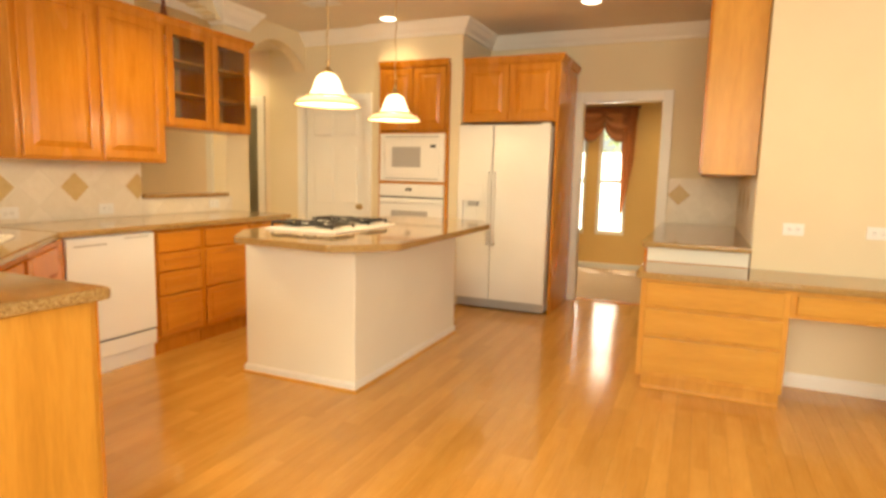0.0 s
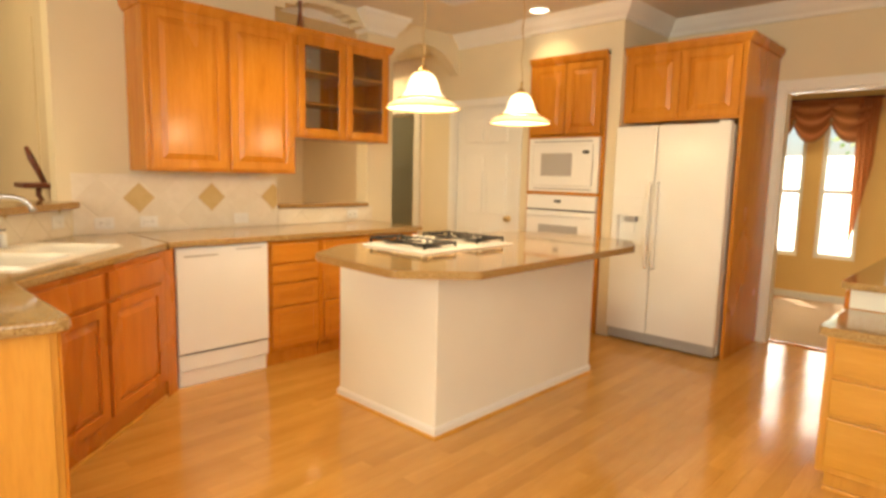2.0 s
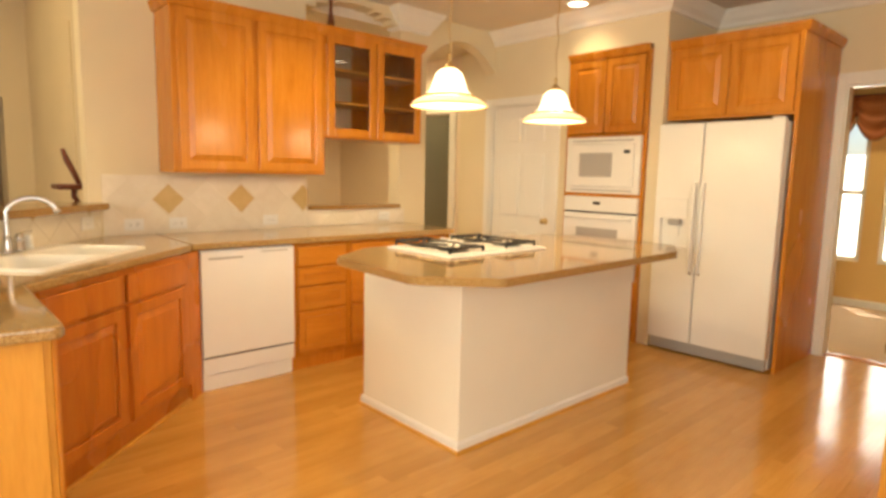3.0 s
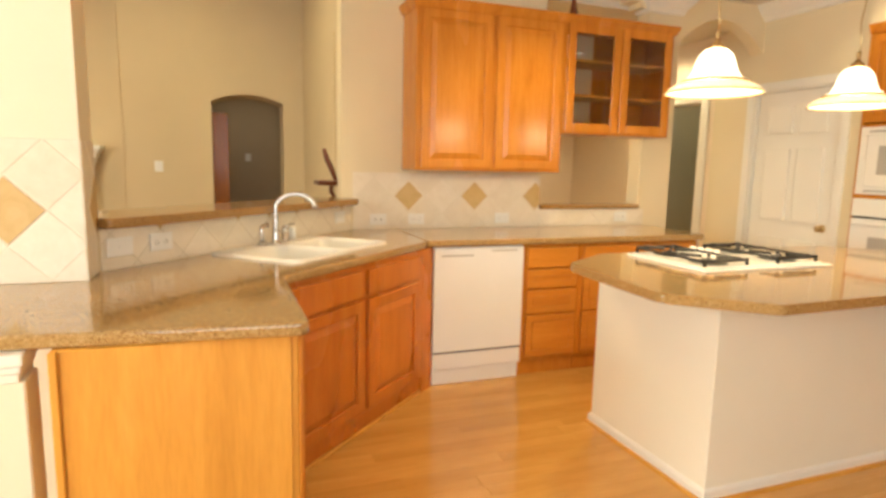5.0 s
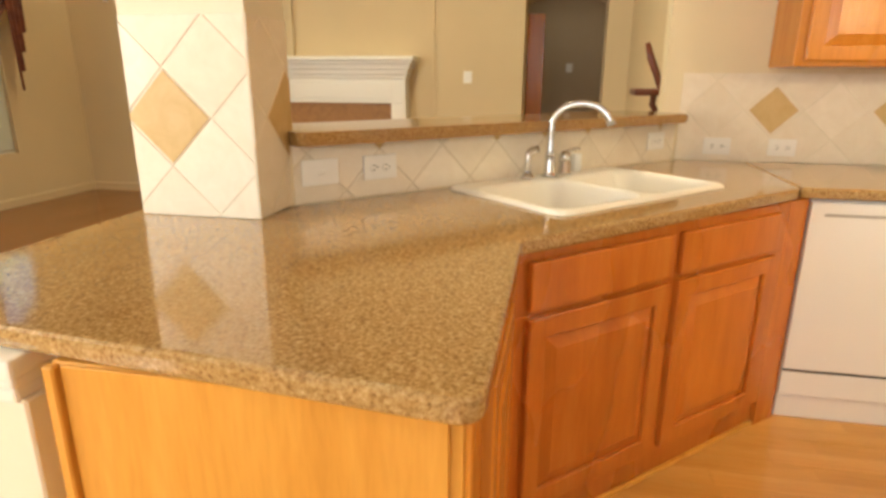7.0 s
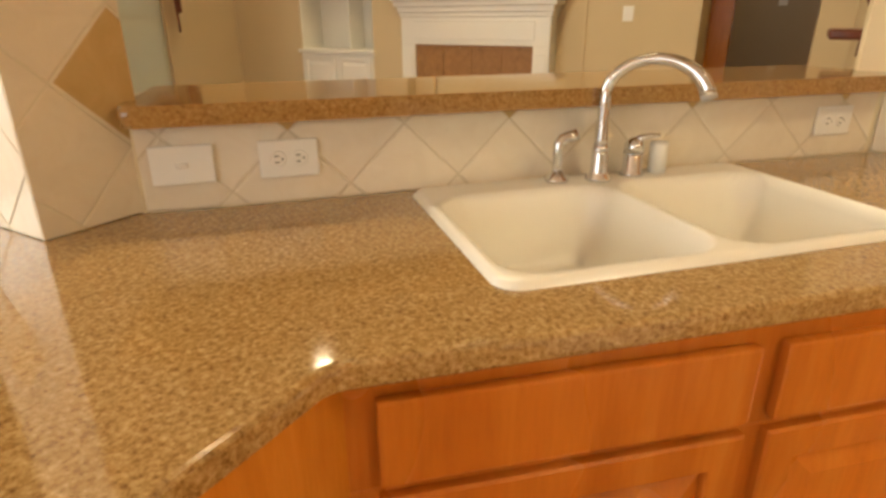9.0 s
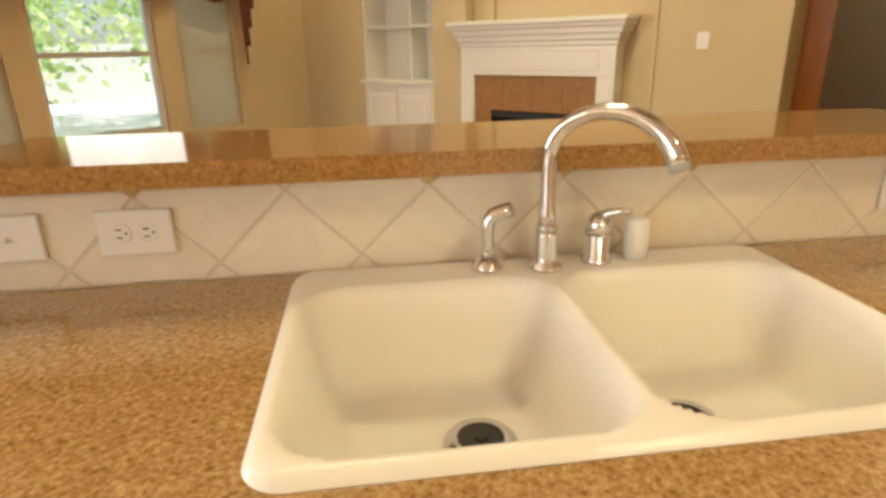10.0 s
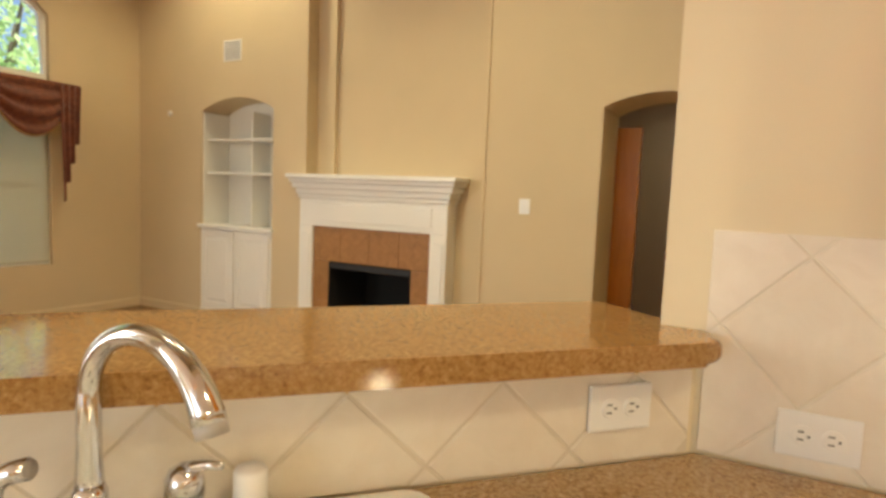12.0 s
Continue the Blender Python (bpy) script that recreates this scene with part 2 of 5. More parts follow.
def sweep(bm, path, profile, closed=False):
    """A moulding: the profile (out, up) is carried along a level path; out is to the path's right."""
    path = [Vector(p) for p in path]
    n, rings = len(path), []
    for i, p in enumerate(path):
        a = path[i - 1] if (i or closed) else None
        b = path[(i + 1) % n] if (i < n - 1 or closed) else None
        d1 = (p - a).normalized() if a is not None else (b - p).normalized()
        d2 = (b - p).normalized() if b is not None else d1
        r1, r2 = Vector((d1.y, -d1.x, 0)), Vector((d2.y, -d2.x, 0))
        m = (r1 + r2)
        m = m / max(m.dot(r1), 0.2)
        rings.append([bm.verts.new(p + m * o + Vector((0, 0, u))) for o, u in profile])
    k = len(profile)
    for a, b in list(zip(rings, rings[1:])) + ([(rings[-1], rings[0])] if closed else []):
        for j in range(k):
            bm.faces.new((a[j], a[(j + 1) % k], b[(j + 1) % k], b[j]))
    if not closed:
        bm.faces.new(rings[0])
        bm.faces.new(rings[-1][::-1])
    return bm


CROWN = [(0, 0), (0, -0.13), (0.02, -0.125), (0.028, -0.10), (0.06, -0.07), (0.085, -0.035), (0.10, -0.02), (0.11, 0)]
BASEB = [(0, 0), (0.014, 0), (0.014, 0.075), (0.008, 0.09), (0, 0.092)]


def ring_frame(bm, x0, x1, z0, z1, rail, ya, yb):
    """One continuous frame round an opening, with eased front edges."""
    e = 0.004
    loops = []
    for inset, y in ((0, yb), (0, ya + e), (e, ya), (rail - e, ya), (rail, ya + e), (rail, yb)):
        loops.append([bm.verts.new(c) for c in ((x0 + inset, y, z0 + inset), (x1 - inset, y, z0 + inset), (x1 - inset, y, z1 - inset), (x0 + inset, y, z1 - inset))])
    for a, b in zip(loops, loops[1:] + loops[:1]):
        for k in range(4):
            bm.faces.new((a[k], a[(k + 1) % 4], b[(k + 1) % 4], b[k]))


# ---- cabinets: front at y = 0 facing -y, width along x ----
def door(parent, x0, x1, z0, z1, material=None, name="door", y=0.0, rail=0.058, panel_name="panel"):
    material = material or MAPLE
    bm = bmesh.new()
    t = 0.019
    ring_frame(bm, x0, x1, z0, z1, rail, y - t, y)
    d = part(name, bm, material, parent)
    bm = bmesh.new()
    a0, a1, c0, c1 = x0 + rail, x1 - rail, z0 + rail, z1 - rail
    g = min(0.038, (a1 - a0) * 0.25, (c1 - c0) * 0.25)
    o = [bm.verts.new((x, y - 0.007, z)) for x, z in ((a0, c0), (a1, c0), (a1, c1), (a0, c1))]
    i = [bm.verts.new((x, y - 0.020, z)) for x, z in ((a0 + g, c0 + g), (a1 - g, c0 + g), (a1 - g, c1 - g), (a0 + g, c1 - g))]
    k = [bm.verts.new((x, y - 0.002, z)) for x, z in ((a0, c0), (a1, c0), (a1, c1), (a0, c1))]
    for j in range(4):
        bm.faces.new((o[j], o[(j + 1) % 4], i[(j + 1) % 4], i[j]))
        bm.faces.new((k[j], k[(j + 1) % 4], o[(j + 1) % 4], o[j]))
    bm.faces.new(i)
    bm.faces.new(k[::-1])
    part(panel_name, bm, material, d)
    return d


def drawer(parent, x0, x1, z0, z1, material=None, y=0.0, raised=False):
    bm = box(bmesh.new(), x0, x1, y - 0.019, y, z0, z1, 0.006, 2)
    d = part("drawer_front", bm, material or MAPLE_H, parent)
    if raised:
        part("panel", box(bmesh.new(), x0 + 0.045, x1 - 0.045, y - 0.024, y - 0.0185, z0 + 0.04, z1 - 0.04, 0.004, 1), material or MAPLE_H, d)
    return d


def carcass(parent, w, depth, z0, z1, toe=0.1, material=None, x0=0.0):
    bm = box(bmesh.new(), x0, x0 + w, 0.0, depth, z0 + toe, z1, 0.002, 1)
    part("body", bm, material or MAPLE, parent)
    if toe:
        part("toe_kick", box(bmesh.new(), x0 + 0.002, x0 + w - 0.002, 0.03, depth, z0, z0 + toe), material or MAPLE, parent)


# ---- large structure ----
CZ = 2.75          # kitchen ceiling
FZ = 4.3           # family room ceiling
WX = -2.22         # kitchen face of the west wall
PY = 2.55          # pantry wall

structure("subfloor", boxes((-9.5, 4.6, -7.6, 9.0, -0.12, -0.013)), DARKGAP)

# west wall with the tiled splashback, an arched pass-through and its end column
def arch_wall(bm, x0, x1, ya, yb, z0, zs, rise, ztop, seg=14):
    """The piece of wall above and below an arched opening from ya to yb."""
    if z0 > 0:
        box(bm, x0, x1, ya, yb, 0, z0)
    pts = [(ya + (yb - ya) * k / seg, zs + rise * math.sin(math.pi * k / seg) ** 0.8) for k in range(seg + 1)]
    for (a, za), (b, zb) in zip(pts, pts[1:]):
        v = [bm.verts.new((x, y, z)) for x in (x0, x1) for y, z in ((a, za), (b, zb), (b, ztop), (a, ztop))]
        for f in ((0, 1, 2, 3), (7, 6, 5, 4), (0, 4, 5, 1), (3, 2, 6, 7)):
            bm.faces.new([v[i] for i in f])


bm = bmesh.new()
box(bm, WX - 0.15, WX, -1.08, 0.43, 0, FZ)
box(bm, WX - 0.15, WX, 0.43, 1.34, 0, 1.045)
for k in range(10):
    y0, y1 = 0.43 + 0.091 * k, 0.43 + 0.091 * (k + 1)
    box(bm, WX - 0.15, WX, y0, y1, 2.56 + 0.14 * math.sin(math.pi * (k + 0.5) / 10) ** 0.6, CZ)
box(bm, WX - 0.15, WX, 0.43, 1.34, CZ, FZ)
box(bm, WX - 0.15, WX, 1.34, 1.64, 0, FZ)
structure("wall_west", bm, PAINT)
structure("wall_header", boxes((WX - 0.15, WX, 1.64, PY, CZ, FZ)), PAINT)
structure("wall_column_cap", sweep(bmesh.new(), [(WX - 0.15, 1.34, CZ), (WX, 1.34, CZ), (WX, 1.64, CZ), (WX - 0.15, 1.64, CZ)], [(o * 1.15, u * 1.35) for o, u in CROWN]), TRIM)

# pantry wall with its door, the oven housing and the fridge recess
structure("wall_hall_side", boxes((-2.72, -2.30, PY, PY + 0.12, 0, CZ)), PAINT)
structure("wall_pantry", boxes((-2.30, -2.26, PY, PY + 0.12, 0, CZ), (-2.26, -1.46, PY, PY + 0.12, 2.04, CZ), (-1.46, -1.30, PY, PY + 0.12, 0, CZ)), PAINT)
structure("wall_oven", boxes((-1.30, -1.27, 2.50, 3.2, 0, CZ), (-0.49, -0.38, 2.50, 3.33, 0, CZ), (-1.27, -0.49, 2.50, 3.2, 2.40, CZ)), PAINT)
structure("wall_north", boxes((-0.38, 0.62, 3.33, 3.45, 0, CZ), (0.62, 1.41, 3.33, 3.45, 2.07, CZ), (1.41, 2.25, 3.33, 3.45, 0, CZ)), PAINT)
structure("wall_desk", boxes((2.12, 2.25, 1.36, 3.33, 0, CZ), (2.25, 4.6, 1.36, 1.50, 0, CZ)), PAINT)
# breakfast side behind the start of the walk
structure("wall_east", boxes((4.5, 4.62, -6.2, -3.6, 0, CZ), (4.5, 4.62, -3.6, -0.6, 0, 0.6), (4.5, 4.62, -3.6, -0.6, 2.45, CZ), (4.5, 4.62, -0.6, 1.36, 0, CZ)), PAINT)
structure("wall_south", boxes((-1.0, 0.2, -6.2, -6.05, 0, CZ), (0.2, 3.8, -6.2, -6.05, 0, 0.6), (0.2, 3.8, -6.2, -6.05, 2.45, CZ), (3.8, 4.62, -6.2, -6.05, 0, CZ)), PAINT)
structure("wall_family_divide", boxes((-1.0, -0.85, -7.45, -6.05, 0, FZ)), PAINT)
structure("ceiling", boxes((WX, 4.62, -0.85, 3.45, CZ, CZ + 0.12), (-0.70, 4.62, -6.2, -0.85, CZ, CZ + 0.12)), CEIL)

# crown and base mouldings
for name, path in (("crown_pantry", [(-2.70, PY, CZ), (-1.30, PY, CZ), (-1.30, 2.50, CZ), (-0.38, 2.50, CZ), (-0.38, 3.33, CZ), (2.12, 3.33, CZ), (2.12, 1.36, CZ), (4.5, 1.36, CZ), (4.5, -6.05, CZ)]),):
    structure(name, sweep(bmesh.new(), path, CROWN), TRIM)
structure("baseboard_desk", sweep(bmesh.new(), [(2.30, 1.36, 0), (4.5, 1.36, 0), (4.5, -6.05, 0)], BASEB), TRIM)
structure("baseboard_north", sweep(bmesh.new(), [(0.42, 3.33, 0), (0.54, 3.33, 0)], BASEB), TRIM)
structure("baseboard_pantry", sweep(bmesh.new(), [(-2.70, PY, 0), (-2.33, PY, 0)], BASEB), TRIM)


def casing(name, x0, x1, y, ztop, depth, width=0.085, material=None):
    """Door casing on the -y face of a wall."""
    bm = bmesh.new()
    for a, b, c, d in ((x0 - width, x0, 0, ztop + width), (x1, x1 + width, 0, ztop + width), (x0, x1, ztop, ztop + width)):
        box(bm, a, b, y - 0.02, y - 0.001, c, d, 0.006, 2)
    for a, b, c, d in ((x0, x0 + 0.015, 0, ztop), (x1 - 0.015, x1, 0, ztop), (x0 + 0.015, x1 - 0.015, ztop - 0.015, ztop)):
        box(bm, a, b, y - 0.001, y + depth, c, d)
    return structure(name, bm, material or TRIM)


casing("trim_dining", 0.62, 1.41, 3.33, 2.07, 0.12)
casing("trim_pantry", -2.26, -1.46, PY, 2.04, 0.12, 0.07)

# family room
FX = -5.28
bm = bmesh.new()
arch_wall(bm, FX - 0.5, FX, -1.93, -1.17, 0, 2.0, 0.09, FZ)
arch_wall(bm, FX - 0.5, FX, -5.95, -4.98, 0, 2.09, 0.12, FZ)
for a, b in ((-7.1, -5.95), (-4.98, -4.58), (-1.17, -0.80), (-2.81, -1.93)):
    box(bm, FX - 0.5, FX, a, b, 0, FZ)
box(bm, FX - 0.6, FX - 0.14, -4.58, -2.81, 1.40, FZ)
box(bm, FX - 0.6, FX - 0.14, -4.58, -4.325, 0, 1.40)
box(bm, FX - 0.6, FX - 0.14, -3.395, -2.81, 0, 1.40)
box(bm, FX - 0.6, FX - 0.14, -4.325, -3.395, 0.74, 1.40)
structure("wall_family_west", bm, PAINT_FAM)
structure("trim_chimney_bead", boxes((FX + 0.0005, FX + 0.014, -2.825, -2.80, 0.1, FZ)), PAINT_FAM)
structure("trim_panel_edge", boxes((FX - 0.139, FX - 0.10, -4.38, -4.34, 1.46, FZ)), PAINT_FAM)
structure("wall_family_north", boxes((FX, WX - 0.15, -0.95, -0.80, 0, FZ)), PAINT_FAM)
structure("trim_family_corner", boxes((-3.25, -3.17, -0.965, -0.95, 0, 2.4)), PAINT_FAM)
structure("ceiling_family", boxes((FX - 0.6, -0.62, -7.6, -0.8, FZ, FZ + 0.12)), CEIL)
structure("wall_family_bulkhead", boxes((-0.885, -0.70, -6.92, -2.63, CZ, FZ), (-0.885, -0.70, -2.292, -1.0, CZ, FZ), (-2.22, -0.70, -1.0, -0.85, CZ, FZ)), PAINT_FAM)

# family window wall (y = -7.45)
WY = -6.92
WINS = ((-4.36, -3.76), (-3.54, -2.50), (-2.28, -1.68))
bm = bmesh.new()
box(bm, FX - 0.5, -4.40, WY - 0.15, WY, 0, FZ)
box(bm, -1.64, -0.85, WY - 0.15, WY, 0, FZ)
box(bm, -4.40, -1.64, WY - 0.15, WY, 0, 0.53)
box(bm, -4.40, -1.64, WY - 0.15, WY, 3.45, FZ)
for a, b in ((-4.40, -4.36), (-3.76, -3.54), (-2.50, -2.28), (-1.68, -1.64)):
    box(bm, a, b, WY - 0.15, WY, 0.53, 2.18)
box(bm, -4.40, -1.64, WY - 0.15, WY, 2.18, 2.27)
structure("wall_family_south", bm, PAINT_FAM)


def sash(x0, x1, z0, z1, name, rail=None, y=WY - 0.08, mullions=(), wall=None):
    w = tagged(new(name), kind="structure")
    w.location = ((x0 + x1) / 2, y, z0)
    ox, oz = (x0 + x1) / 2, z0
    a, b, h, t = x0 - ox, x1 - ox, z1 - z0, 0.045
    bm = boxes((a, a + t, -0.03, 0.03, 0, h), (b - t, b, -0.03, 0.03, 0, h), (a + t, b - t, -0.03, 0.03, 0, t), (a + t, b - t, -0.03, 0.03, h - t, h))
    part("window_frame", bm, TRIM, w)
    cells = [(t, h - t)]
    if rail:
        r = rail - oz
        part("meeting_rail", boxes((a + t, b - t, -0.025, 0.025, r - 0.025, r + 0.025)), TRIM, w)
        cells = [(t, r - 0.025), (r + 0.025, h - t)]
    for c, d in cells:
        p = part("pane", boxes((a + t, b - t, -0.003, 0.003, c, d)), GLASS, w)
        p.visible_shadow = False
    return w


for i, (a, b) in enumerate(WINS):
    sash(a, b, 0.53, 2.18, "window_%d" % (i + 1), 1.27)


def arched_sash(name, pts):
    """A fixed upper light: the outline is swept as a frame round one pane."""
    w = tagged(new(name), kind="structure")
    w.location = (pts[0][0], WY - 0.08, pts[0][1])
    loc = [Vector((x - pts[0][0], 0, z - pts[0][1])) for x, z in pts]
    c = sum(loc, Vector()) / len(loc)
    inner = [p + (c - p) * (0.045 / max((c - p).length, 0.1)) * 1.4 for p in loc]
    bm = bmesh.new()
    rings = [[bm.verts.new(p + Vector((0, y, 0))) for p in r] for r, y in ((loc, -0.03), (loc, 0.03), (inner, 0.03), (inner, -0.03))]
    n = len(loc)
    for r1, r2 in zip(rings, rings[1:] + rings[:1]):
        for k in range(n):
            bm.faces.new((r1[k], r1[(k + 1) % n], r2[(k + 1) % n], r2[k]))
    part("window_frame", bm, TRIM, w)
    bm = bmesh.new()
    f = [bm.verts.new(p + Vector((0, -0.003, 0))) for p in inner]
    g = [bm.verts.new(p + Vector((0, 0.003, 0))) for p in inner]
    bm.faces.new(f)
    bm.faces.new(g[::-1])
    for k in range(n):
        bm.faces.new((f[k], f[(k + 1) % n], g[(k + 1) % n], g[k]))
    p = part("pane", bm, GLASS, w)
    p.visible_shadow = False


def arc_z(x):
    return 2.27 + 1.10 * math.sqrt(max(0.0, 1 - ((x + 3.02) / 1.60) ** 2))


PIERS = ((-4.36, -3.86), (-3.70, -2.34), (-2.18, -1.68))
for i, (a, b) in enumerate(PIERS):
    xs = [a + (b - a) * k / 8 for k in range(9)]
    arched_sash("window_%d" % (i + 4), [(a, 2.27), (b, 2.27)] + [(x, arc_z(x)) for x in reversed(xs)])
bm = bmesh.new()
for a, b in PIERS:
    for k in range(8):
        x0, x1 = a + (b - a) * k / 8, a + (b - a) * (k + 1) / 8
        v = [bm.verts.new((x, y, z)) for y in (WY - 0.15, WY) for x, z in ((x0, arc_z(x0)), (x1, arc_z(x1)), (x1, 3.45), (x0, 3.45))]
        for f in ((0, 1, 2, 3), (7, 6, 5, 4), (0, 4, 5, 1), (1, 5, 6, 2), (2, 6, 7, 3), (3, 7, 4, 0)):
            bm.faces.new([v[q] for q in f])
for a, b in ((-4.40, -4.36), (-3.86, -3.70), (-2.34, -2.18), (-1.68, -1.64)):
    box(bm, a, b, WY - 0.15, WY, 2.27, 3.45)
structure("wall_upper_piers", bm, PAINT_FAM)
structure("baseboard_family", sweep(bmesh.new(), [(FX, -4.58, 0), (FX, WY, 0), (-0.85, WY, 0)][::-1], BASEB), PAINT_FAM)
structure("baseboard_family_north", sweep(bmesh.new(), [(FX, -1.95, 0), (FX, -2.81, 0)][::-1], BASEB), TRIM)

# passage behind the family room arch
structure("wall_passage", boxes((-7.6, -7.5, -2.7, -0.2, 0, 2.9), (-7.5, FX - 0.5, -2.7, -2.6, 0, 2.9), (-7.5, FX - 0.5, -0.4, -0.3, 0, 2.9), (-7.6, FX - 0.5, -2.7, -0.2, 2.9, 3.0)), PASSAGE_DIM)
structure("trim_passage", boxes((FX - 0.60, FX - 0.52, -1.99, -1.76, 0, 1.92)), MAPLE)

# hall behind the pass-through
# Wall colour raised to put the hall's missing lamplight into the paint.
BLUSH_LIT = plaster("blush_wall_lit", (0.84, 0.72, 0.56))
structure("wall_hall", boxes((-5.3, -5.2, -0.80, 4.2, 0, 2.62), (-5.2, -3.62, 2.60, 2.72, 0, 2.62), (-3.62, -2.93, 2.60, 2.72, 2.03, 2.62), (-2.93, -2.70, 2.60, 2.72, 0, 2.62), (-4.3, -4.2, -0.80, 0.75, 0, 2.62)), BLUSH_LIT)
structure("wall_hall_far", boxes((-4.0, -2.3, 4.1, 4.2, 0, 2.62), (-4.1, -4.0, 2.72, 4.2, 0, 2.62), (-2.4, -2.3, 2.72, 4.1, 0, 2.62)), plaster("grey_green_wall", (0.46, 0.44, 0.33)))
casing("trim_hall_door", -3.62, -2.93, 2.60, 2.03, 0.12, 0.10)
structure("ceiling_hall", boxes((-5.3, WX - 0.15, -0.8, 4.2, 2.62, 2.72)), CEIL)
bm = bmesh.new()
arch_wall(bm, WX - 0.14, WX - 0.01, 1.64, PY, 0, 2.36, 0.24, CZ)
structure("wall_hall_arch", bm, PAINT)

# dining room
structure("wall_dining", boxes((-1.6, -0.06, 5.7, 5.82, 0, 2.9), (-0.06, 0.28, 5.7, 5.82, 0, 0.50), (0.28, 0.44, 5.7, 5.82, 0, 2.9), (0.44, 0.84, 5.7, 5.82, 0, 0.50), (-0.06, 0.28, 5.7, 5.82, 2.15, 2.9), (0.44, 0.84, 5.7, 5.82, 2.15, 2.9), (0.84, 3.6, 5.7, 5.82, 0, 2.9), (3.5, 3.6, 3.45, 5.7, 0, 2.9), (-1.7, -1.6, 3.45, 5.82, 0, 2.9)), plaster("golden_wall_paint", (0.80, 0.53, 0.19)))
structure("ceiling_dining", boxes((-1.7, 3.6, 3.45, 5.82, 2.9, 3.0)), CEIL)
structure("floor_carpet", boxes((-1.6, 3.5, 3.46, 5.7, -0.01, 0.012)), plaster("beige_carpet", (0.60, 0.44, 0.28), 0.95, 220, 0.8))
structure("threshold", boxes((0.62, 1.41, 3.40, 3.46, 0.0, 0.012)), MAPLE_H)
structure("baseboard_dining", sweep(bmesh.new(), [(-1.6, 5.7, 0), (3.5, 5.7, 0)], BASEB), TRIM)
sash(-0.06, 0.28, 0.50, 2.15, "window_7", 1.25, y=5.76)
sash(0.44, 0.84, 0.50, 2.15, "window_8", 1.25, y=5.76)

# ground and greenery outside
structure("ground", boxes((-400, 400, -400, 400, -0.6, -0.3)), plaster("pale_paving", (0.78, 0.76, 0.68), 0.9, 3, 0.3))

# ---- countertops ----
def counter(name, label, pts, z0, z1, radii=(), edge=0.012):
    cx, cy = sum(p[0] for p in pts) / len(pts), sum(p[1] for p in pts) / len(pts)
    base = thing(name, label, "countertop", pose(cx, cy, z0))
    pts = rounded([(x - cx, y - cy) for x, y in pts], radii)
    part("slab", prism(bmesh.new(), pts, 0, z1 - z0, edge, 4), GRANITE_BAR if name in ("raised_bar_top", "pass_through_sill") else GRANITE, base, smooth=False)
    return base


A, B = Vector((-0.61, -1.605)), Vector((-1.49, -0.72))          # front edge of the sink counter
P0, P1 = Vector((-0.858, -2.286)), Vector((-2.215, -1.011))       # tiled wall behind the sink
DW_ = (P1 - P0).normalized()
NW_ = Vector((-DW_.y, DW_.x)) * -1
ANG = math.degrees(math.atan2(DW_.y, DW_.x))
SINKWALL = pose(P0.x, P0.y, 0, 0, 0, ANG)   # x along the wall, -y into the kitchen

HOLE = [SINKWALL @ Vector(p) for p in ((0.554, -0.050, 0), (1.347, -0.050, 0), (1.347, -0.536, 0), (0.554, -0.536, 0))]
counter("worktop", "speckled tan granite worktop over the white dishwasher", [(WX + 0.002, -0.70), (-1.52, -0.70), (-1.51, 1.38), (WX + 0.002, 1.38)], 0.875, 0.914, (0, 0.0, 0.03, 0))

# peninsula and sink top, built round the sink's cut-out
base = thing("sink_worktop", "speckled tan granite worktop round the double sink", "countertop", pose(-1.0, -1.6, 0.875))
S = [SINKWALL @ Vector(p) for p in ((0.0, -0.003, 0), (0.554, -0.003, 0), (1.347, -0.003, 0), (1.862, -0.003, 0))]


def on_front(s):
    """The point of the front edge opposite the place s along the tiled wall."""
    p = SINKWALL @ Vector((s, 0, 0))
    q = SINKWALL @ Vector((s, -1, 0))
    d1, d2 = Vector((q.x - p.x, q.y - p.y)), B - A
    den = d1.x * d2.y - d1.y * d2.x
    t = ((A.x - p.x) * d2.y - (A.y - p.y) * d2.x) / den
    return Vector((p.x + d1.x * t, p.y + d1.y * t))


FA, FB = on_front(0.554), on_front(1.347)
loc = Vector((-1.0, -1.6))
def flat(*pts):
    return [(p[0] - loc.x, p[1] - loc.y) for p in pts]


bm = bmesh.new()
left = rounded(flat((-0.86, -2.288), (-0.86, -2.68), (0.01, -2.68), (0.115, -1.60), A, FA, HOLE[3], HOLE[0], S[1], S[0]), [0, 0.03, 0.05, 0.045, 0.02, 0, 0, 0, 0, 0])
right = flat(FB, B, (-1.52, -0.704), (WX + 0.002, -0.704), S[3], S[2], HOLE[1], HOLE[2])
front = flat(FA, FB, HOLE[2], HOLE[3])
back = flat(HOLE[0], HOLE[1], S[2], S[1])


def shell(bm, loops, z0, z1):
    """Slabs that share sides: tops, bottoms and only the outward sides."""
    sides = {}
    key = lambda p: (round(p[0], 4), round(p[1], 4))
    verts = {}
    def vert(p, z):
        k = (*key(p), z)
        if k not in verts:
            verts[k] = bm.verts.new((p[0], p[1], z))
        return verts[k]
    for pts in loops:
        bm.faces.new([vert(p, z1) for p in pts])
        bm.faces.new([vert(p, z0) for p in pts][::-1])
        for i, p in enumerate(pts):
            q = pts[(i + 1) % len(pts)]
            e = frozenset((key(p), key(q)))
            sides[e] = None if e in sides else (p, q)
    for e, pq in sides.items():
        if pq:
            p, q = pq
            bm.faces.new((vert(p, z0), vert(q, z0), vert(q, z1), vert(p, z1)))


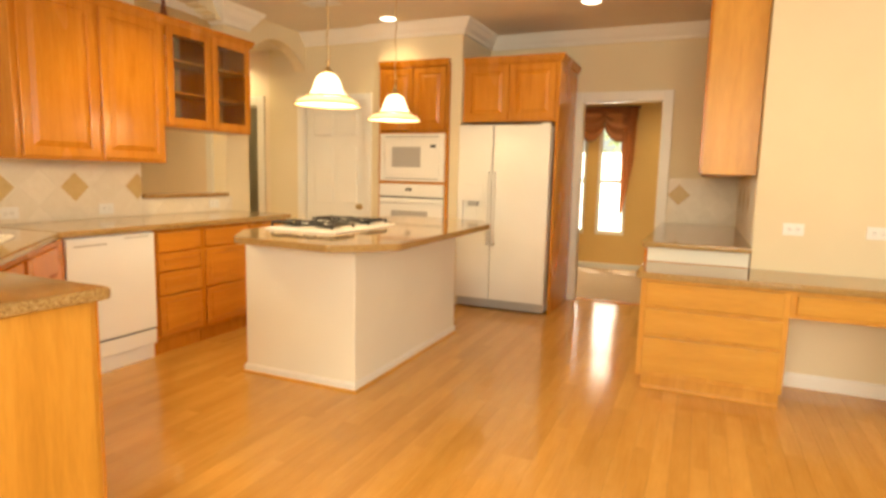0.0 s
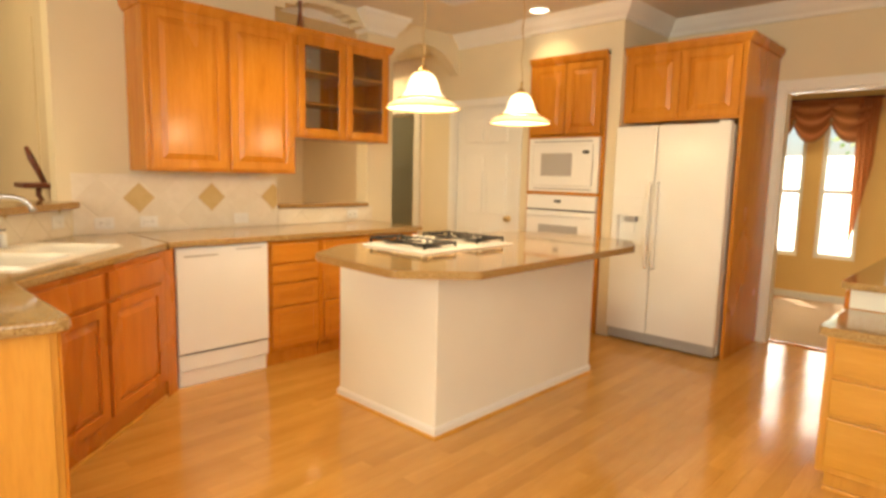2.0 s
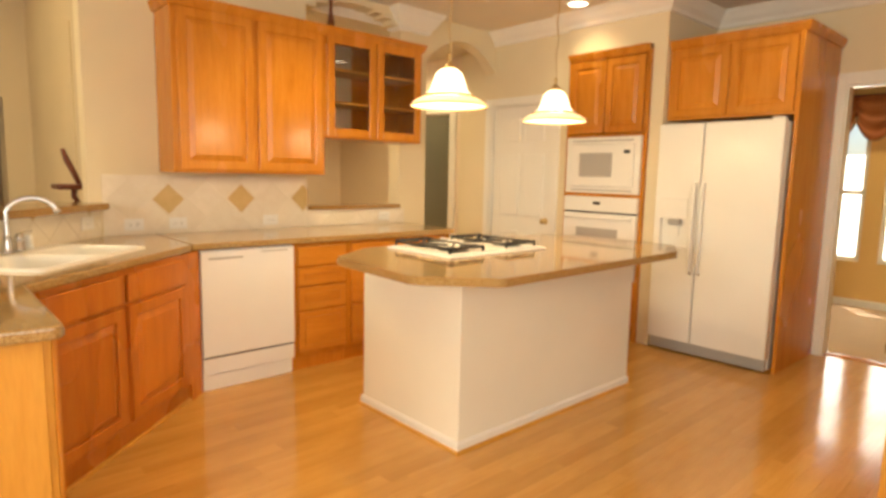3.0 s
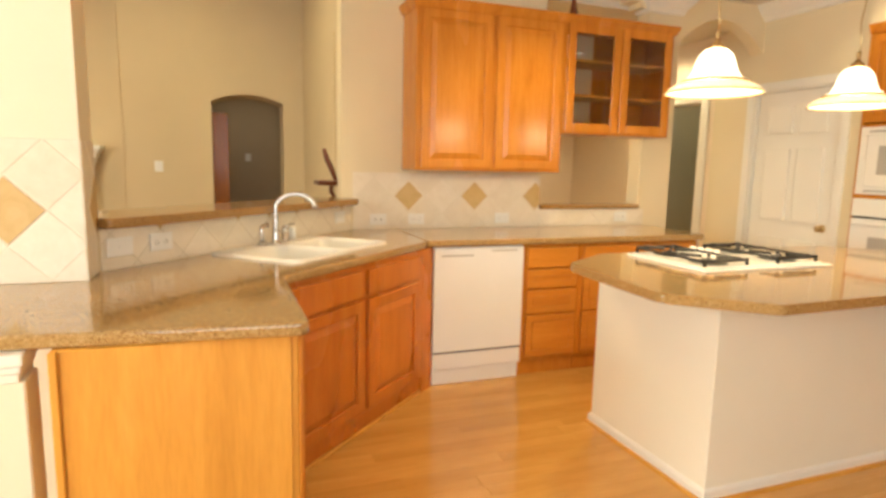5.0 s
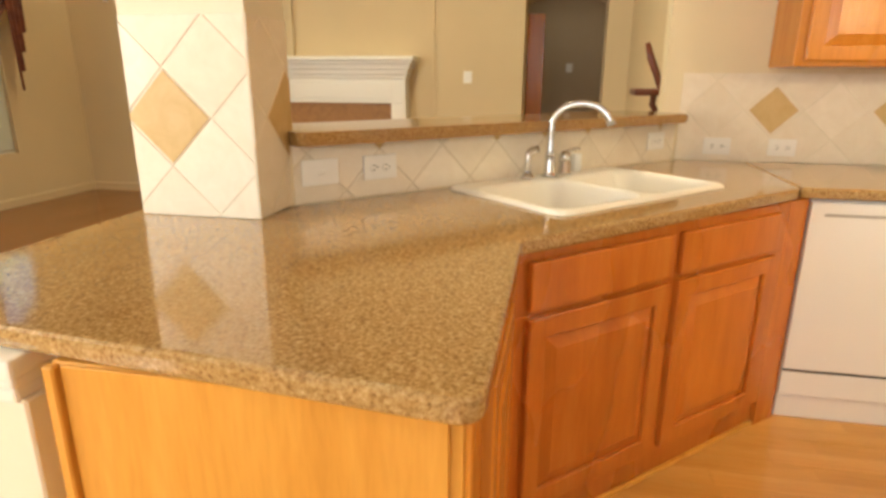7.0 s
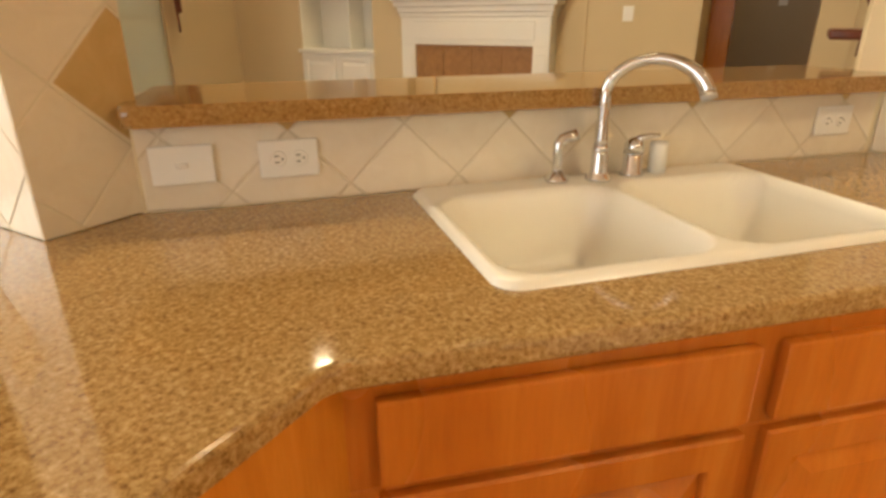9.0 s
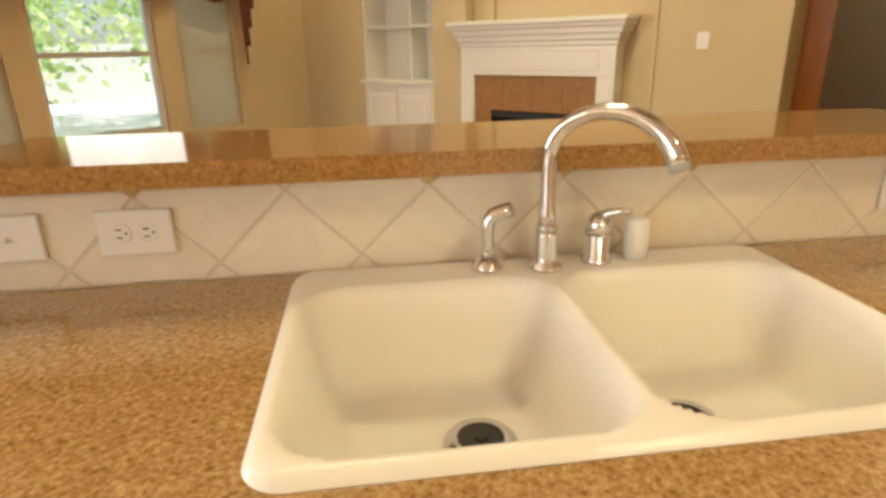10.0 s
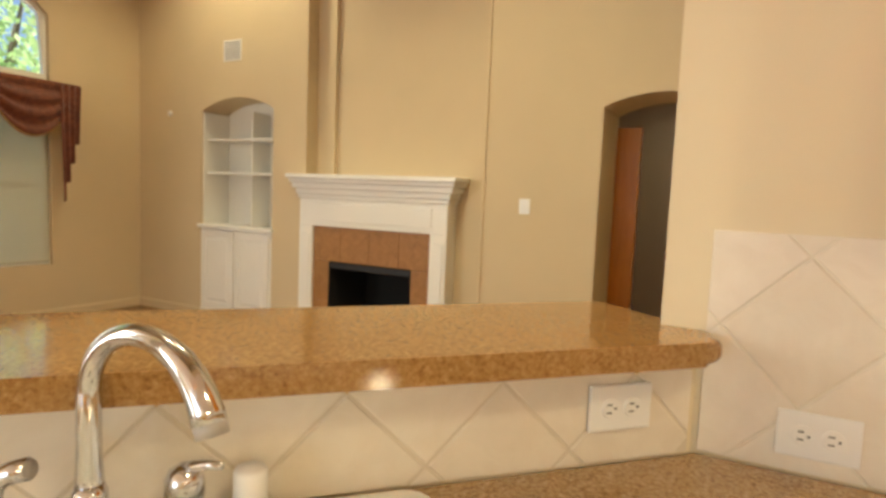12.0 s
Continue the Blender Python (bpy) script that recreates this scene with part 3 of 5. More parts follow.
shell(bm, (left, front, right, back), 0, 0.039)
bmesh.ops.recalc_face_normals(bm, faces=bm.faces)
rim = [e for e in bm.edges if len(e.link_faces) == 2 and abs(e.link_faces[0].normal.z - e.link_faces[1].normal.z) > 0.9]
bmesh.ops.bevel(bm, geom=rim, offset=0.011, segments=3, affect="EDGES", profile=0.55)
part("slab", bm, GRANITE, base)

counter("raised_bar_top", "raised tan granite bar ledge behind the sink", [tuple((SINKWALL @ Vector(p)).xy) for p in ((0.0, -0.075, 0), (1.865, -0.075, 0), (1.865, -0.002, 0), (1.86, 0.30, 0), (0.0, 0.30, 0))], 1.088, 1.128, (0.02, 0.06, 0, 0, 0), 0.018)
counter("pass_through_sill", "brown granite sill of the pass-through opening", [(WX + 0.03, 0.433), (WX + 0.03, 1.337), (WX - 0.17, 1.337), (WX - 0.17, 0.433)], 1.046, 1.08)
counter("island_top", "tan granite island top with clipped corners", [(-0.86, 0.05), (-0.62, -0.30), (0.05, -0.34), (0.32, -0.06), (0.29, 1.53), (0.10, 1.86), (-0.62, 1.86), (-0.86, 1.6)], 0.875, 0.914, (0.03,) * 8)
counter("desk_worktop", "low tan granite desk top", [(1.47, 0.83), (3.6, 0.83), (3.6, 1.358), (1.47, 1.358)], 0.70, 0.738, (0.02, 0, 0, 0))
counter("buffet_worktop", "tan granite top under the wall cabinet", [(1.455, 1.30), (2.118, 1.30), (2.118, 3.328), (1.455, 3.328)], 0.84, 0.876, (0.02, 0, 0, 0))

structure("wall_bar", prism(bmesh.new(), [tuple((SINKWALL @ Vector(p)).xy) for p in ((0.0, 0, 0), (1.855, 0, 0), (1.84, 0.14, 0), (0.0, 0.14, 0))], 0, 1.085), PAINT)
structure("wall_column", boxes((-0.885, -0.675, -2.635, -2.292, 0, CZ)), PAINT_PALE)

# ---- the island ----
isl = thing("kitchen_island", "white panelled kitchen island with a white base moulding", "kitchen island", pose(-0.405, 0.77, 0))
part("body", box(bmesh.new(), -0.403, 0.403, -0.765, 0.765, 0.0, 0.873, 0.003, 1), ISLAND_WHITE, isl)
part("base_moulding", sweep(bmesh.new(), [(-0.403, 0.765, 0), (-0.403, -0.765, 0), (0.403, -0.765, 0), (0.403, 0.765, 0)][::1], [(0, 0), (0.012, 0), (0.012, 0.045), (0.005, 0.055), (0, 0.055)]), TRIM, isl)
part("quarter_round", sweep(bmesh.new(), [(-0.415, 0.765, 0), (-0.415, -0.777, 0), (0.415, -0.777, 0), (0.415, 0.765, 0)], [(0, 0), (0.014, 0), (0.012, 0.008), (0.006, 0.013), (0, 0.014)]), MAPLE_PALE_LIT, isl)
ct = thing("cooktop", "white gas cooktop with black iron grates", "cooktop", pose(-0.50, 0.53, 0.914))
part("top_plate", box(bmesh.new(), -0.27, 0.27, -0.39, 0.39, 0.0, 0.012, 0.006, 2), WHITE, ct)
part("tray", box(bmesh.new(), -0.25, 0.23, -0.37, 0.37, 0.0125, 0.018, 0.002, 1), WHITE, ct)
for bx, by in ((-0.14, -0.22), (0.11, -0.22), (-0.14, 0.22), (0.11, 0.22)):
    part("burner_bowl", lathe(bmesh.new(), [(0.0, 0.0195), (0.078, 0.0195), (0.088, 0.0185)], (bx, by, 0), 28), BLACK, ct)
    part("burner", lathe(bmesh.new(), [(0.0, 0.035), (0.030, 0.035), (0.034, 0.030), (0.036, 0.018)], (bx, by, 0), 20), BLACK, ct)
for by in (-0.22, 0.22):
    bm = bmesh.new()
    for s in (-0.25, 0.21):
        box(bm, s, s + 0.012, by - 0.13, by + 0.13, 0.036, 0.052, 0.003, 1)
    for s in (-0.13, 0.118):
        box(bm, -0.25, 0.222, by + s, by + s + 0.012, 0.036, 0.048, 0.003, 1)
    for bx in (-0.14, 0.11):
        for k in range(4):
            a = k * math.pi / 2 + math.pi / 4
            tube(bm, [(bx + 0.03 * math.cos(a), by + 0.03 * math.sin(a), 0.045), (bx + 0.13 * math.cos(a), by + 0.13 * math.sin(a), 0.050)], 0.0085, 6)
    for x in (-0.244, 0.216):
        for s in (-0.124, 0.124):
            box(bm, x - 0.006, x + 0.006, by + s - 0.006, by + s + 0.006, 0.018, 0.04)
    part("grate", bm, BLACK, ct)
for k in range(4):
    part("knob", lathe(bmesh.new(), [(0.0, 0.044), (0.015, 0.044), (0.018, 0.036), (0.021, 0.018)], (-0.068 - 0.052 * k, 0, 0), 16), WHITE, ct)

# ---- west run of base cabinets: front plane x = -1.56 ----
FRX = -1.56
def west(y):
    return pose(FRX, y, 0, 0, 0, 90)


dw = thing("dishwasher", "white built-in dishwasher with a black kick seam", "dishwasher", west(-0.655))
part("body", box(bmesh.new(), 0.004, 0.606, 0.0, 0.58, 0.10, 0.868), WHITE, dw)
part("door_panel", box(bmesh.new(), 0.004, 0.606, -0.022, 0.0, 0.215, 0.862, 0.005, 2), WHITE, dw)
part("kick_panel", box(bmesh.new(), 0.004, 0.606, -0.016, -0.001, 0.105, 0.203, 0.003, 1), WHITE, dw)
part("toe_panel", box(bmesh.new(), 0.008, 0.600, 0.004, 0.03, 0.0, 0.10, 0.003, 1), WHITE, dw)
part("seam", box(bmesh.new(), 0.008, 0.602, -0.012, -0.001, 0.2035, 0.2145), BLACK, dw)
part("vent_slot", box(bmesh.new(), 0.05, 0.26, -0.024, -0.0215, 0.812, 0.822), GREY, dw)
part("control_strip", box(bmesh.new(), 0.38, 0.56, -0.024, -0.0215, 0.838, 0.845), GREY, dw)

c = thing("drawer_cabinet", "honey maple base cabinet with drawers beside the dishwasher", "base cabinet", west(-0.045))
carcass(c, 0.42, 0.62, 0, 0.872)
drawer(c, 0.03, 0.40, 0.72, 0.85)
drawer(c, 0.03, 0.40, 0.585, 0.705, raised=True)
drawer(c, 0.03, 0.40, 0.42, 0.57, raised=True)
drawer(c, 0.03, 0.40, 0.13, 0.405, raised=True)
c = thing("base_cabinet", "honey maple base cabinet with drawers at the worktop's end", "base cabinet", west(0.377))
carcass(c, 0.98, 0.62, 0, 0.872)
for a, b in ((0.03, 0.48), (0.50, 0.95)):
    drawer(c, a, b, 0.72, 0.85)
    drawer(c, a, b, 0.42, 0.70, raised=True)
    drawer(c, a, b, 0.13, 0.405, raised=True)

# sink base, on the slant
sinkcab = thing("sink_base_cabinet", "honey maple slanted sink cabinet with two doors", "base cabinet", pose(A.x, A.y, 0, 0, 0, 133.4) @ pose(0, 0.035, 0))
L = (B - A).length
part("body", box(bmesh.new(), 0.0, L - 0.03, 0.0, 0.30, 0.10, 0.70, 0.002, 1), MAPLE_SHADED, sinkcab)
part("face_rail", box(bmesh.new(), 0.0, L - 0.03, 0.0, 0.022, 0.7002, 0.872, 0.002, 1), MAPLE_SHADED, sinkcab)
part("toe_kick", box(bmesh.new(), 0.0, L - 0.0302, 0.018, 0.30, 0.0, 0.0998), MAPLE_SHADED, sinkcab)
part("shoe_moulding", box(bmesh.new(), 0.0, L - 0.032, 0.002, 0.0178, 0.0, 0.016, 0.005, 2), MAPLE_PALE_LIT, sinkcab)
part("filler", prism(bmesh.new(), [(L - 0.0298, 0.0), (1.333, -0.004), (1.440, 0.105), (L - 0.0298, 0.20)], 0.0, 0.872), MAPLE_SHADED, sinkcab)
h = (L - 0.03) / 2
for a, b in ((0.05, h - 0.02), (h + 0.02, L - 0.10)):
    drawer(sinkcab, a, b, 0.715, 0.845, material=MAPLE_SHADED)
    door(sinkcab, a, b, 0.125, 0.695, MAPLE_SHADED)

# peninsula: maple end panel and a white post under the overhang
pen = thing("peninsula_cabinet", "pale maple peninsula cabinet with a plain end panel", "base cabinet", pose(-0.30, -1.95, 0))
part("body", box(bmesh.new(), -0.36, 0.355, -0.295, 0.32, 0.0, 0.872, 0.003, 1), MAPLE_PALE_LIT, pen)
part("end_panel", box(bmesh.new(), 0.3555, 0.362, -0.275, 0.30, 0.0, 0.870, 0.002, 1), MAPLE_PALE_LIT, pen)
part("corner_strip", box(bmesh.new(), 0.3555, 0.372, -0.297, -0.277, 0.0, 0.870, 0.003, 1), MAPLE_PALE_LIT, pen)
part("front_frame", box(bmesh.new(), -0.36, 0.355, 0.3205, 0.330, 0.09, 0.870, 0.002, 1), MAPLE, pen)
door(pen, -0.28, 0.06, 0.12, 0.85).matrix_local = pose(0.08, 0.33, 0, 0, 0, 180) @ pose(0.1, 0, 0)
post = thing("post", "square white post with a stepped cap under the worktop", "post", pose(0.0, -2.36, 0))
part("shaft", box(bmesh.new(), -0.055, 0.058, -0.055, 0.060, 0.0, 0.80, 0.004, 1), PAINT_PALE, post)
for z0, z1, o in ((0.795, 0.822, 0.062), (0.822, 0.842, 0.068), (0.842, 0.873, 0.075)):
    part("cap", box(bmesh.new(), -o, o, -o + 0.008, o - 0.013, z0 + 0.0002, z1, 0.006, 2), TRIM, post)
part("base", box(bmesh.new(), -0.07, 0.07, -0.065, 0.065, 0.0, 0.10, 0.004, 1), TRIM, post)

# ---- wall cabinets ----
u = thing("wall_cabinet", "honey maple two-door wall cabinet over the tiled splashback", "wall cabinet", pose(WX + 0.30, -0.66, 0, 0, 0, 90))
part("body", box(bmesh.new(), 0.0, 1.07, 0.0, 0.298, 1.325, 2.36, 0.002, 1), MAPLE, u)
door(u, 0.035, 0.525, 1.345, 2.335)
door(u, 0.555, 1.045, 1.345, 2.335)
part("top_moulding", sweep(bmesh.new(), [(0.0, 0.298, 2.335), (0.0, 0.0, 2.335), (1.07, 0.0, 2.335)], [(0, 0), (0.012, 0.004), (0.03, 0.045), (0.034, 0.065), (0, 0.065)]), MAPLE, u)

g = thing("glass_cabinet", "honey maple wall cabinet with two glazed doors and empty shelves", "wall cabinet", pose(WX + 0.30, 0.411, 0, 0, 0, 90))
W = 0.92
bm = boxes((0, 0.019, 0.0, 0.298, 1.60, 2.36), (W - 0.019, W, 0.0, 0.298, 1.60, 2.36), (0.019, W - 0.019, 0, 0.298, 1.60, 1.62), (0.019, W - 0.019, 0, 0.298, 2.34, 2.36))
part("body", bm, MAPLE, g)
part("centre_stile", boxes((W / 2 - 0.025, W / 2 + 0.025, 0.0, 0.019, 1.62, 2.34)), MAPLE, g)
part("back", boxes((0.42, W - 0.019, 0.288, 0.297, 1.62, 2.34)), MAPLE, g)
# Cream sheet added to stand in for the lit wall behind this half.
part("lit_back", boxes((0.0195, 0.4195, 0.288, 0.297, 1.62, 2.34)), PAINT, g)
for z in (1.86, 2.10):
    part("shelf", box(bmesh.new(), 0.0195, W - 0.0195, 0.02, 0.286, z, z + 0.018, 0.002, 1), MAPLE_PALE_LIT, g)
for a, b in ((0.02, W / 2 - 0.008), (W / 2 + 0.008, W - 0.02)):
    bm = bmesh.new()
    for r in ((a, a + 0.062, 1.612, 2.348), (b - 0.062, b, 1.612, 2.348), (a + 0.062, b - 0.062, 1.612, 1.675), (a + 0.062, b - 0.062, 2.286, 2.348)):
        box(bm, r[0], r[1], -0.019, -0.0002, r[2], r[3], 0.004, 1)
    d = part("door", bm, MAPLE, g)
    part("pane", boxes((a + 0.062, b - 0.062, -0.011, -0.007, 1.675, 2.286)), GLASS, d)
part("top_moulding", sweep(bmesh.new(), [(0.0, 0.0, 2.335), (W, 0.0, 2.335), (W, 0.298, 2.335)], [(0, 0), (0.012, 0.004), (0.03, 0.045), (0.034, 0.065), (0, 0.065)]), MAPLE, g)

# oven tower
ov = thing("oven_cabinet", "tall maple cabinet holding the white wall ovens", "tall cabinet", pose(-1.26, 2.47, 0))
W = 0.765
bm = boxes((0, 0.025, 0, 0.6, 0, 2.36), (W - 0.025, W, 0, 0.6, 0, 2.36), (0.025, W - 0.025, 0, 0.6, 1.69, 1.71), (0.025, W - 0.025, 0.0, 0.6, 1.19, 1.215), (0.025, W - 0.025, 0, 0.6, 0.10, 0.50), (0.025, W - 0.025, 0, 0.6, 2.33, 2.36), (0.025, W - 0.025, 0.58, 0.6, 0.5, 2.33))
part("body", bm, MAPLE, ov)
door(ov, 0.03, W / 2 - 0.004, 1.72, 2.32)
door(ov, W / 2 + 0.004, W - 0.03, 1.72, 2.32)
drawer(ov, 0.03, W - 0.03, 0.13, 0.47)
part("top_moulding", sweep(bmesh.new(), [(0.0, 0.0, 2.335), (W, 0.0, 2.335)], [(0, 0), (0.012, 0.004), (0.028, 0.04), (0.032, 0.06), (0, 0.06)]), MAPLE, ov)
mw = thing("microwave", "white built-in microwave with a grey mesh window", "microwave", pose(-1.235, 2.47, 1.216))
w = 0.71
part("case", box(bmesh.new(), 0, w, -0.004, 0.5, 0.002, 0.472), BISQUE, mw)
part("trim_frame", boxes((0, w, -0.02, -0.0045, 0.002, 0.055), (0, w, -0.02, -0.0045, 0.415, 0.472), (0, 0.05, -0.02, -0.0045, 0.055, 0.415), (w - 0.05, w, -0.02, -0.0045, 0.055, 0.415), bevel=0.003), BISQUE, mw)
d = part("door", box(bmesh.new(), 0.055, w - 0.055, -0.026, -0.005, 0.06, 0.41, 0.006, 2), BISQUE, mw)
part("window", box(bmesh.new(), 0.14, 0.46, -0.0285, -0.0262, 0.14, 0.34, 0.001, 1), GREY, d)
part("display", box(bmesh.new(), 0.565, 0.625, -0.0285, -0.0262, 0.335, 0.362, 0.001, 1), BLACK, mw)
for z in (0.02, 0.435):
    part("vent_strip", box(bmesh.new(), 0.06, w - 0.06, -0.0225, -0.0202, z, z + 0.012, 0.001, 1), GREY, mw)
wo = thing("wall_oven", "white built-in wall oven with a black display", "oven", pose(-1.235, 2.47, 0.501))
part("case", box(bmesh.new(), 0, w, -0.004, 0.5, 0.0, 0.686), BISQUE, wo)
part("control_panel", box(bmesh.new(), 0, w, -0.03, -0.0045, 0.56, 0.686, 0.005, 2), BISQUE, wo)
part("display", box(bmesh.new(), 0.30, 0.37, -0.033, -0.0302, 0.62, 0.645, 0.001, 1), BLACK, wo)
d = part("door", box(bmesh.new(), 0, w, -0.03, -0.0045, 0.02, 0.545, 0.006, 2), BISQUE, wo)
part("window", box(bmesh.new(), 0.14, 0.55, -0.033, -0.0302, 0.30, 0.42, 0.001, 1), GREY, d)
part("handle", box(bmesh.new(), 0.03, w - 0.03, -0.07, -0.05, 0.50, 0.525, 0.006, 2), BISQUE, d)
for x in (0.05, w - 0.07):
    part("handle_mount", boxes((x, x + 0.02, -0.05, -0.0301, 0.502, 0.523)), BISQUE, d)
part("gap", boxes((0.004, w - 0.004, -0.012, -0.0045, 0.546, 0.559)), BLACK, wo)

# fridge and the cabinet round it
fr = thing("refrigerator", "white side-by-side refrigerator with an ice dispenser", "refrigerator", pose(-0.375, 2.50, 0))
part("body", box(bmesh.new(), 0.0, 0.89, 0.03, 0.75, 0.02, 1.755, 0.004, 1), BISQUE, fr)
bm = box(bmesh.new(), 0.0, 0.345, -0.045, 0.025, 0.10, 1.765, 0.012, 3)
front = max(bm.faces, key=lambda f: f.calc_area() if f.calc_center_median().y < -0.0449 else 0)
ring = sorted(front.verts, key=lambda v: math.atan2(v.co.z - 0.93, v.co.x - 0.17))
hole = [(0.050, 0.815), (0.265, 0.815), (0.265, 1.045), (0.050, 1.045)]
lip = [bm.verts.new((x, -0.045, z)) for x, z in hole]
back = [bm.verts.new((x, 0.012, z)) for x, z in hole]
bm.faces.remove(front)
for k in range(4):
    bm.faces.new((ring[k], ring[(k + 1) % 4], lip[(k + 1) % 4], lip[k]))
    bm.faces.new((lip[k], lip[(k + 1) % 4], back[(k + 1) % 4], back[k]))
bm.faces.new(back)
d = part("freezer_door", bm, BISQUE, fr)
part("dispenser_panel", box(bmesh.new(), 0.045, 0.27, -0.051, -0.0452, 1.06, 1.20, 0.003, 1), BISQUE, d)
part("dispenser_tray", box(bmesh.new(), 0.052, 0.263, -0.052, 0.010, 0.8155, 0.828, 0.003, 1), BISQUE, d)
part("dispenser_spout", box(bmesh.new(), 0.110, 0.205, -0.040, 0.010, 1.000, 1.044, 0.005, 1), GREY, d)
part("dispenser_paddle", box(bmesh.new(), 0.125, 0.190, -0.012, -0.004, 0.900, 0.995, 0.003, 1), BISQUE, d)
e = part("fridge_door", box(bmesh.new(), 0.353, 0.89, -0.045, 0.025, 0.10, 1.765, 0.012, 3), BISQUE, fr)
for owner, x in ((d, 0.318), (e, 0.380)):
    part("handle", tube(bmesh.new(), [(x, -0.045, 1.32), (x, -0.075, 1.30), (x, -0.085, 1.22), (x, -0.078, 1.0), (x, -0.085, 0.78), (x, -0.075, 0.66), (x, -0.045, 0.64)], 0.013, 10), BISQUE, owner, smooth=True)
part("grille", box(bmesh.new(), 0.01, 0.88, -0.01, 0.02, 0.012, 0.095, 0.004, 1), GREY, fr)
for k in range(6):
    part("grille_slat", boxes((0.06, 0.83, -0.014, -0.0102, 0.022 + 0.011 * k, 0.027 + 0.011 * k)), GREY, fr)
part("hinge_cover", box(bmesh.new(), 0.80, 0.88, -0.03, 0.04, 1.766, 1.78, 0.003, 1), BISQUE, fr)
part("caster", lathe(bmesh.new(), [(0.0, 0.0), (0.02, 0.0), (0.02, 0.02), (0.0, 0.02)], (0.1, 0.1, 0), 12), BLACK, fr)
fc = thing("fridge_cabinet", "honey maple cabinet and side panel round the refrigerator", "tall cabinet", pose(-0.378, 2.56, 0))
part("body", box(bmesh.new(), 0.0, 0.915, 0.0, 0.765, 1.80, 2.34, 0.002, 1), MAPLE, fc)
part("side_panel", box(bmesh.new(), 0.9155, 0.94, -0.03, 0.765, 0.0, 2.34, 0.002, 1), MAPLE, fc)
door(fc, 0.03, 0.455, 1.82, 2.32)
door(fc, 0.475, 0.90, 1.82, 2.32)
part("top_moulding", sweep(bmesh.new(), [(0.0, 0.0, 2.335), (0.94, -0.0, 2.335), (0.94, 0.765, 2.335)], [(0, 0), (0.012, 0.004), (0.03, 0.045), (0.034, 0.065), (0, 0.065)]), MAPLE, fc)

# pantry door
pd = tagged(new("door_1"), kind="structure")
pd.location = (-2.235, PY + 0.03, 0.008)
bm = box(bmesh.new(), 0, 0.755, 0.0, 0.035, 0, 2.015, 0.002, 1)
part("leaf", bm, TRIM, pd)
for z0, z1 in ((0.22, 0.80), (0.95, 1.55), (1.67, 1.90)):
    for a, b in ((0.11, 0.345), (0.41, 0.645)):
        part("panel", box(bmesh.new(), a, b, -0.014, -0.0002, z0, z1, 0.013, 2), TRIM, pd)
bm = lathe(bmesh.new(), [(0.0, 0.062), (0.018, 0.060), (0.027, 0.048), (0.024, 0.034), (0.010, 0.028), (0.010, 0.008), (0.030, 0.006), (0.032, 0.0)], seg=24)
bmesh.ops.rotate(bm, verts=bm.verts, matrix=Euler((radians(90), 0, 0)).to_matrix(), cent=(0, 0, 0))
bmesh.ops.translate(bm, verts=bm.verts, vec=(0.685, 0.0, 0.92))
part("door_knob", bm, BRASS, pd, smooth=True)

# desk side
dk = thing("desk_cabinet", "honey maple three-drawer desk cabinet", "desk cabinet", pose(1.50, 0.865, 0))
part("body", box(bmesh.new(), 0.0, 0.80, 0.0, 0.49, 0.09, 0.698, 0.002, 1), MAPLE_PALE_LIT, dk)
part("toe_kick", box(bmesh.new(), 0.03, 0.79, 0.04, 0.49, 0.0, 0.09, 0.002, 1), MAPLE_PALE_LIT, dk)
part("shoe_moulding", box(bmesh.new(), 0.03, 0.79, 0.022, 0.0395, 0.0, 0.02, 0.006, 2), MAPLE_PALE_LIT, dk)
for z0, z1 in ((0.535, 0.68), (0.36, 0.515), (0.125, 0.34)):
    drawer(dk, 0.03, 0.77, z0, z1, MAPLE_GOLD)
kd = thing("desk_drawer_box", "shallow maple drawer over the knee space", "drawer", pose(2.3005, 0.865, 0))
part("body", box(bmesh.new(), 0.0, 0.70, 0.0, 0.49, 0.54, 0.698, 0.002, 1), MAPLE_PALE_LIT, kd)
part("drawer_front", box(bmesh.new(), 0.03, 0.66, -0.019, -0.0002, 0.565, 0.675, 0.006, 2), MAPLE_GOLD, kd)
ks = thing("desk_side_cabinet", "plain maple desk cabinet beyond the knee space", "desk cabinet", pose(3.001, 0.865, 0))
part("body", box(bmesh.new(), 0.0, 0.58, 0.0, 0.49, 0.0, 0.698, 0.002, 1), MAPLE_PALE_LIT, ks)
bf = thing("buffet_cabinet", "maple base cabinet with a white end panel under the granite top", "base cabinet", pose(1.48, 3.32, 0, 0, 0, -90))
part("body", box(bmesh.new(), 0.0, 1.955, 0.0, 0.63, 0.0, 0.838, 0.002, 1), MAPLE, bf)
for k in range(4):
    door(bf, 0.03 + 0.48 * k, 0.48 + 0.48 * k, 0.12, 0.65)
    drawer(bf, 0.03 + 0.48 * k, 0.48 + 0.48 * k, 0.67, 0.82)
part("end_panel", box(bmesh.new(), 1.9552, 1.962, 0.01, 0.63, 0.742, 0.838), ISLAND_WHITE, bf)
du = thing("wall_cabinet", "pale maple wall cabinet seen from its plain side", "wall cabinet", pose(1.79, 3.325, 0, 0, 0, -90))
part("body", box(bmesh.new(), 0.0, 1.87, 0.0, 0.325, 1.335, 2.60, 0.002, 1), MAPLE_PALE_LIT, du)
for k in range(4):
    door(du, 0.02 + 0.462 * k, 0.47 + 0.462 * k, 1.35, 2.58)

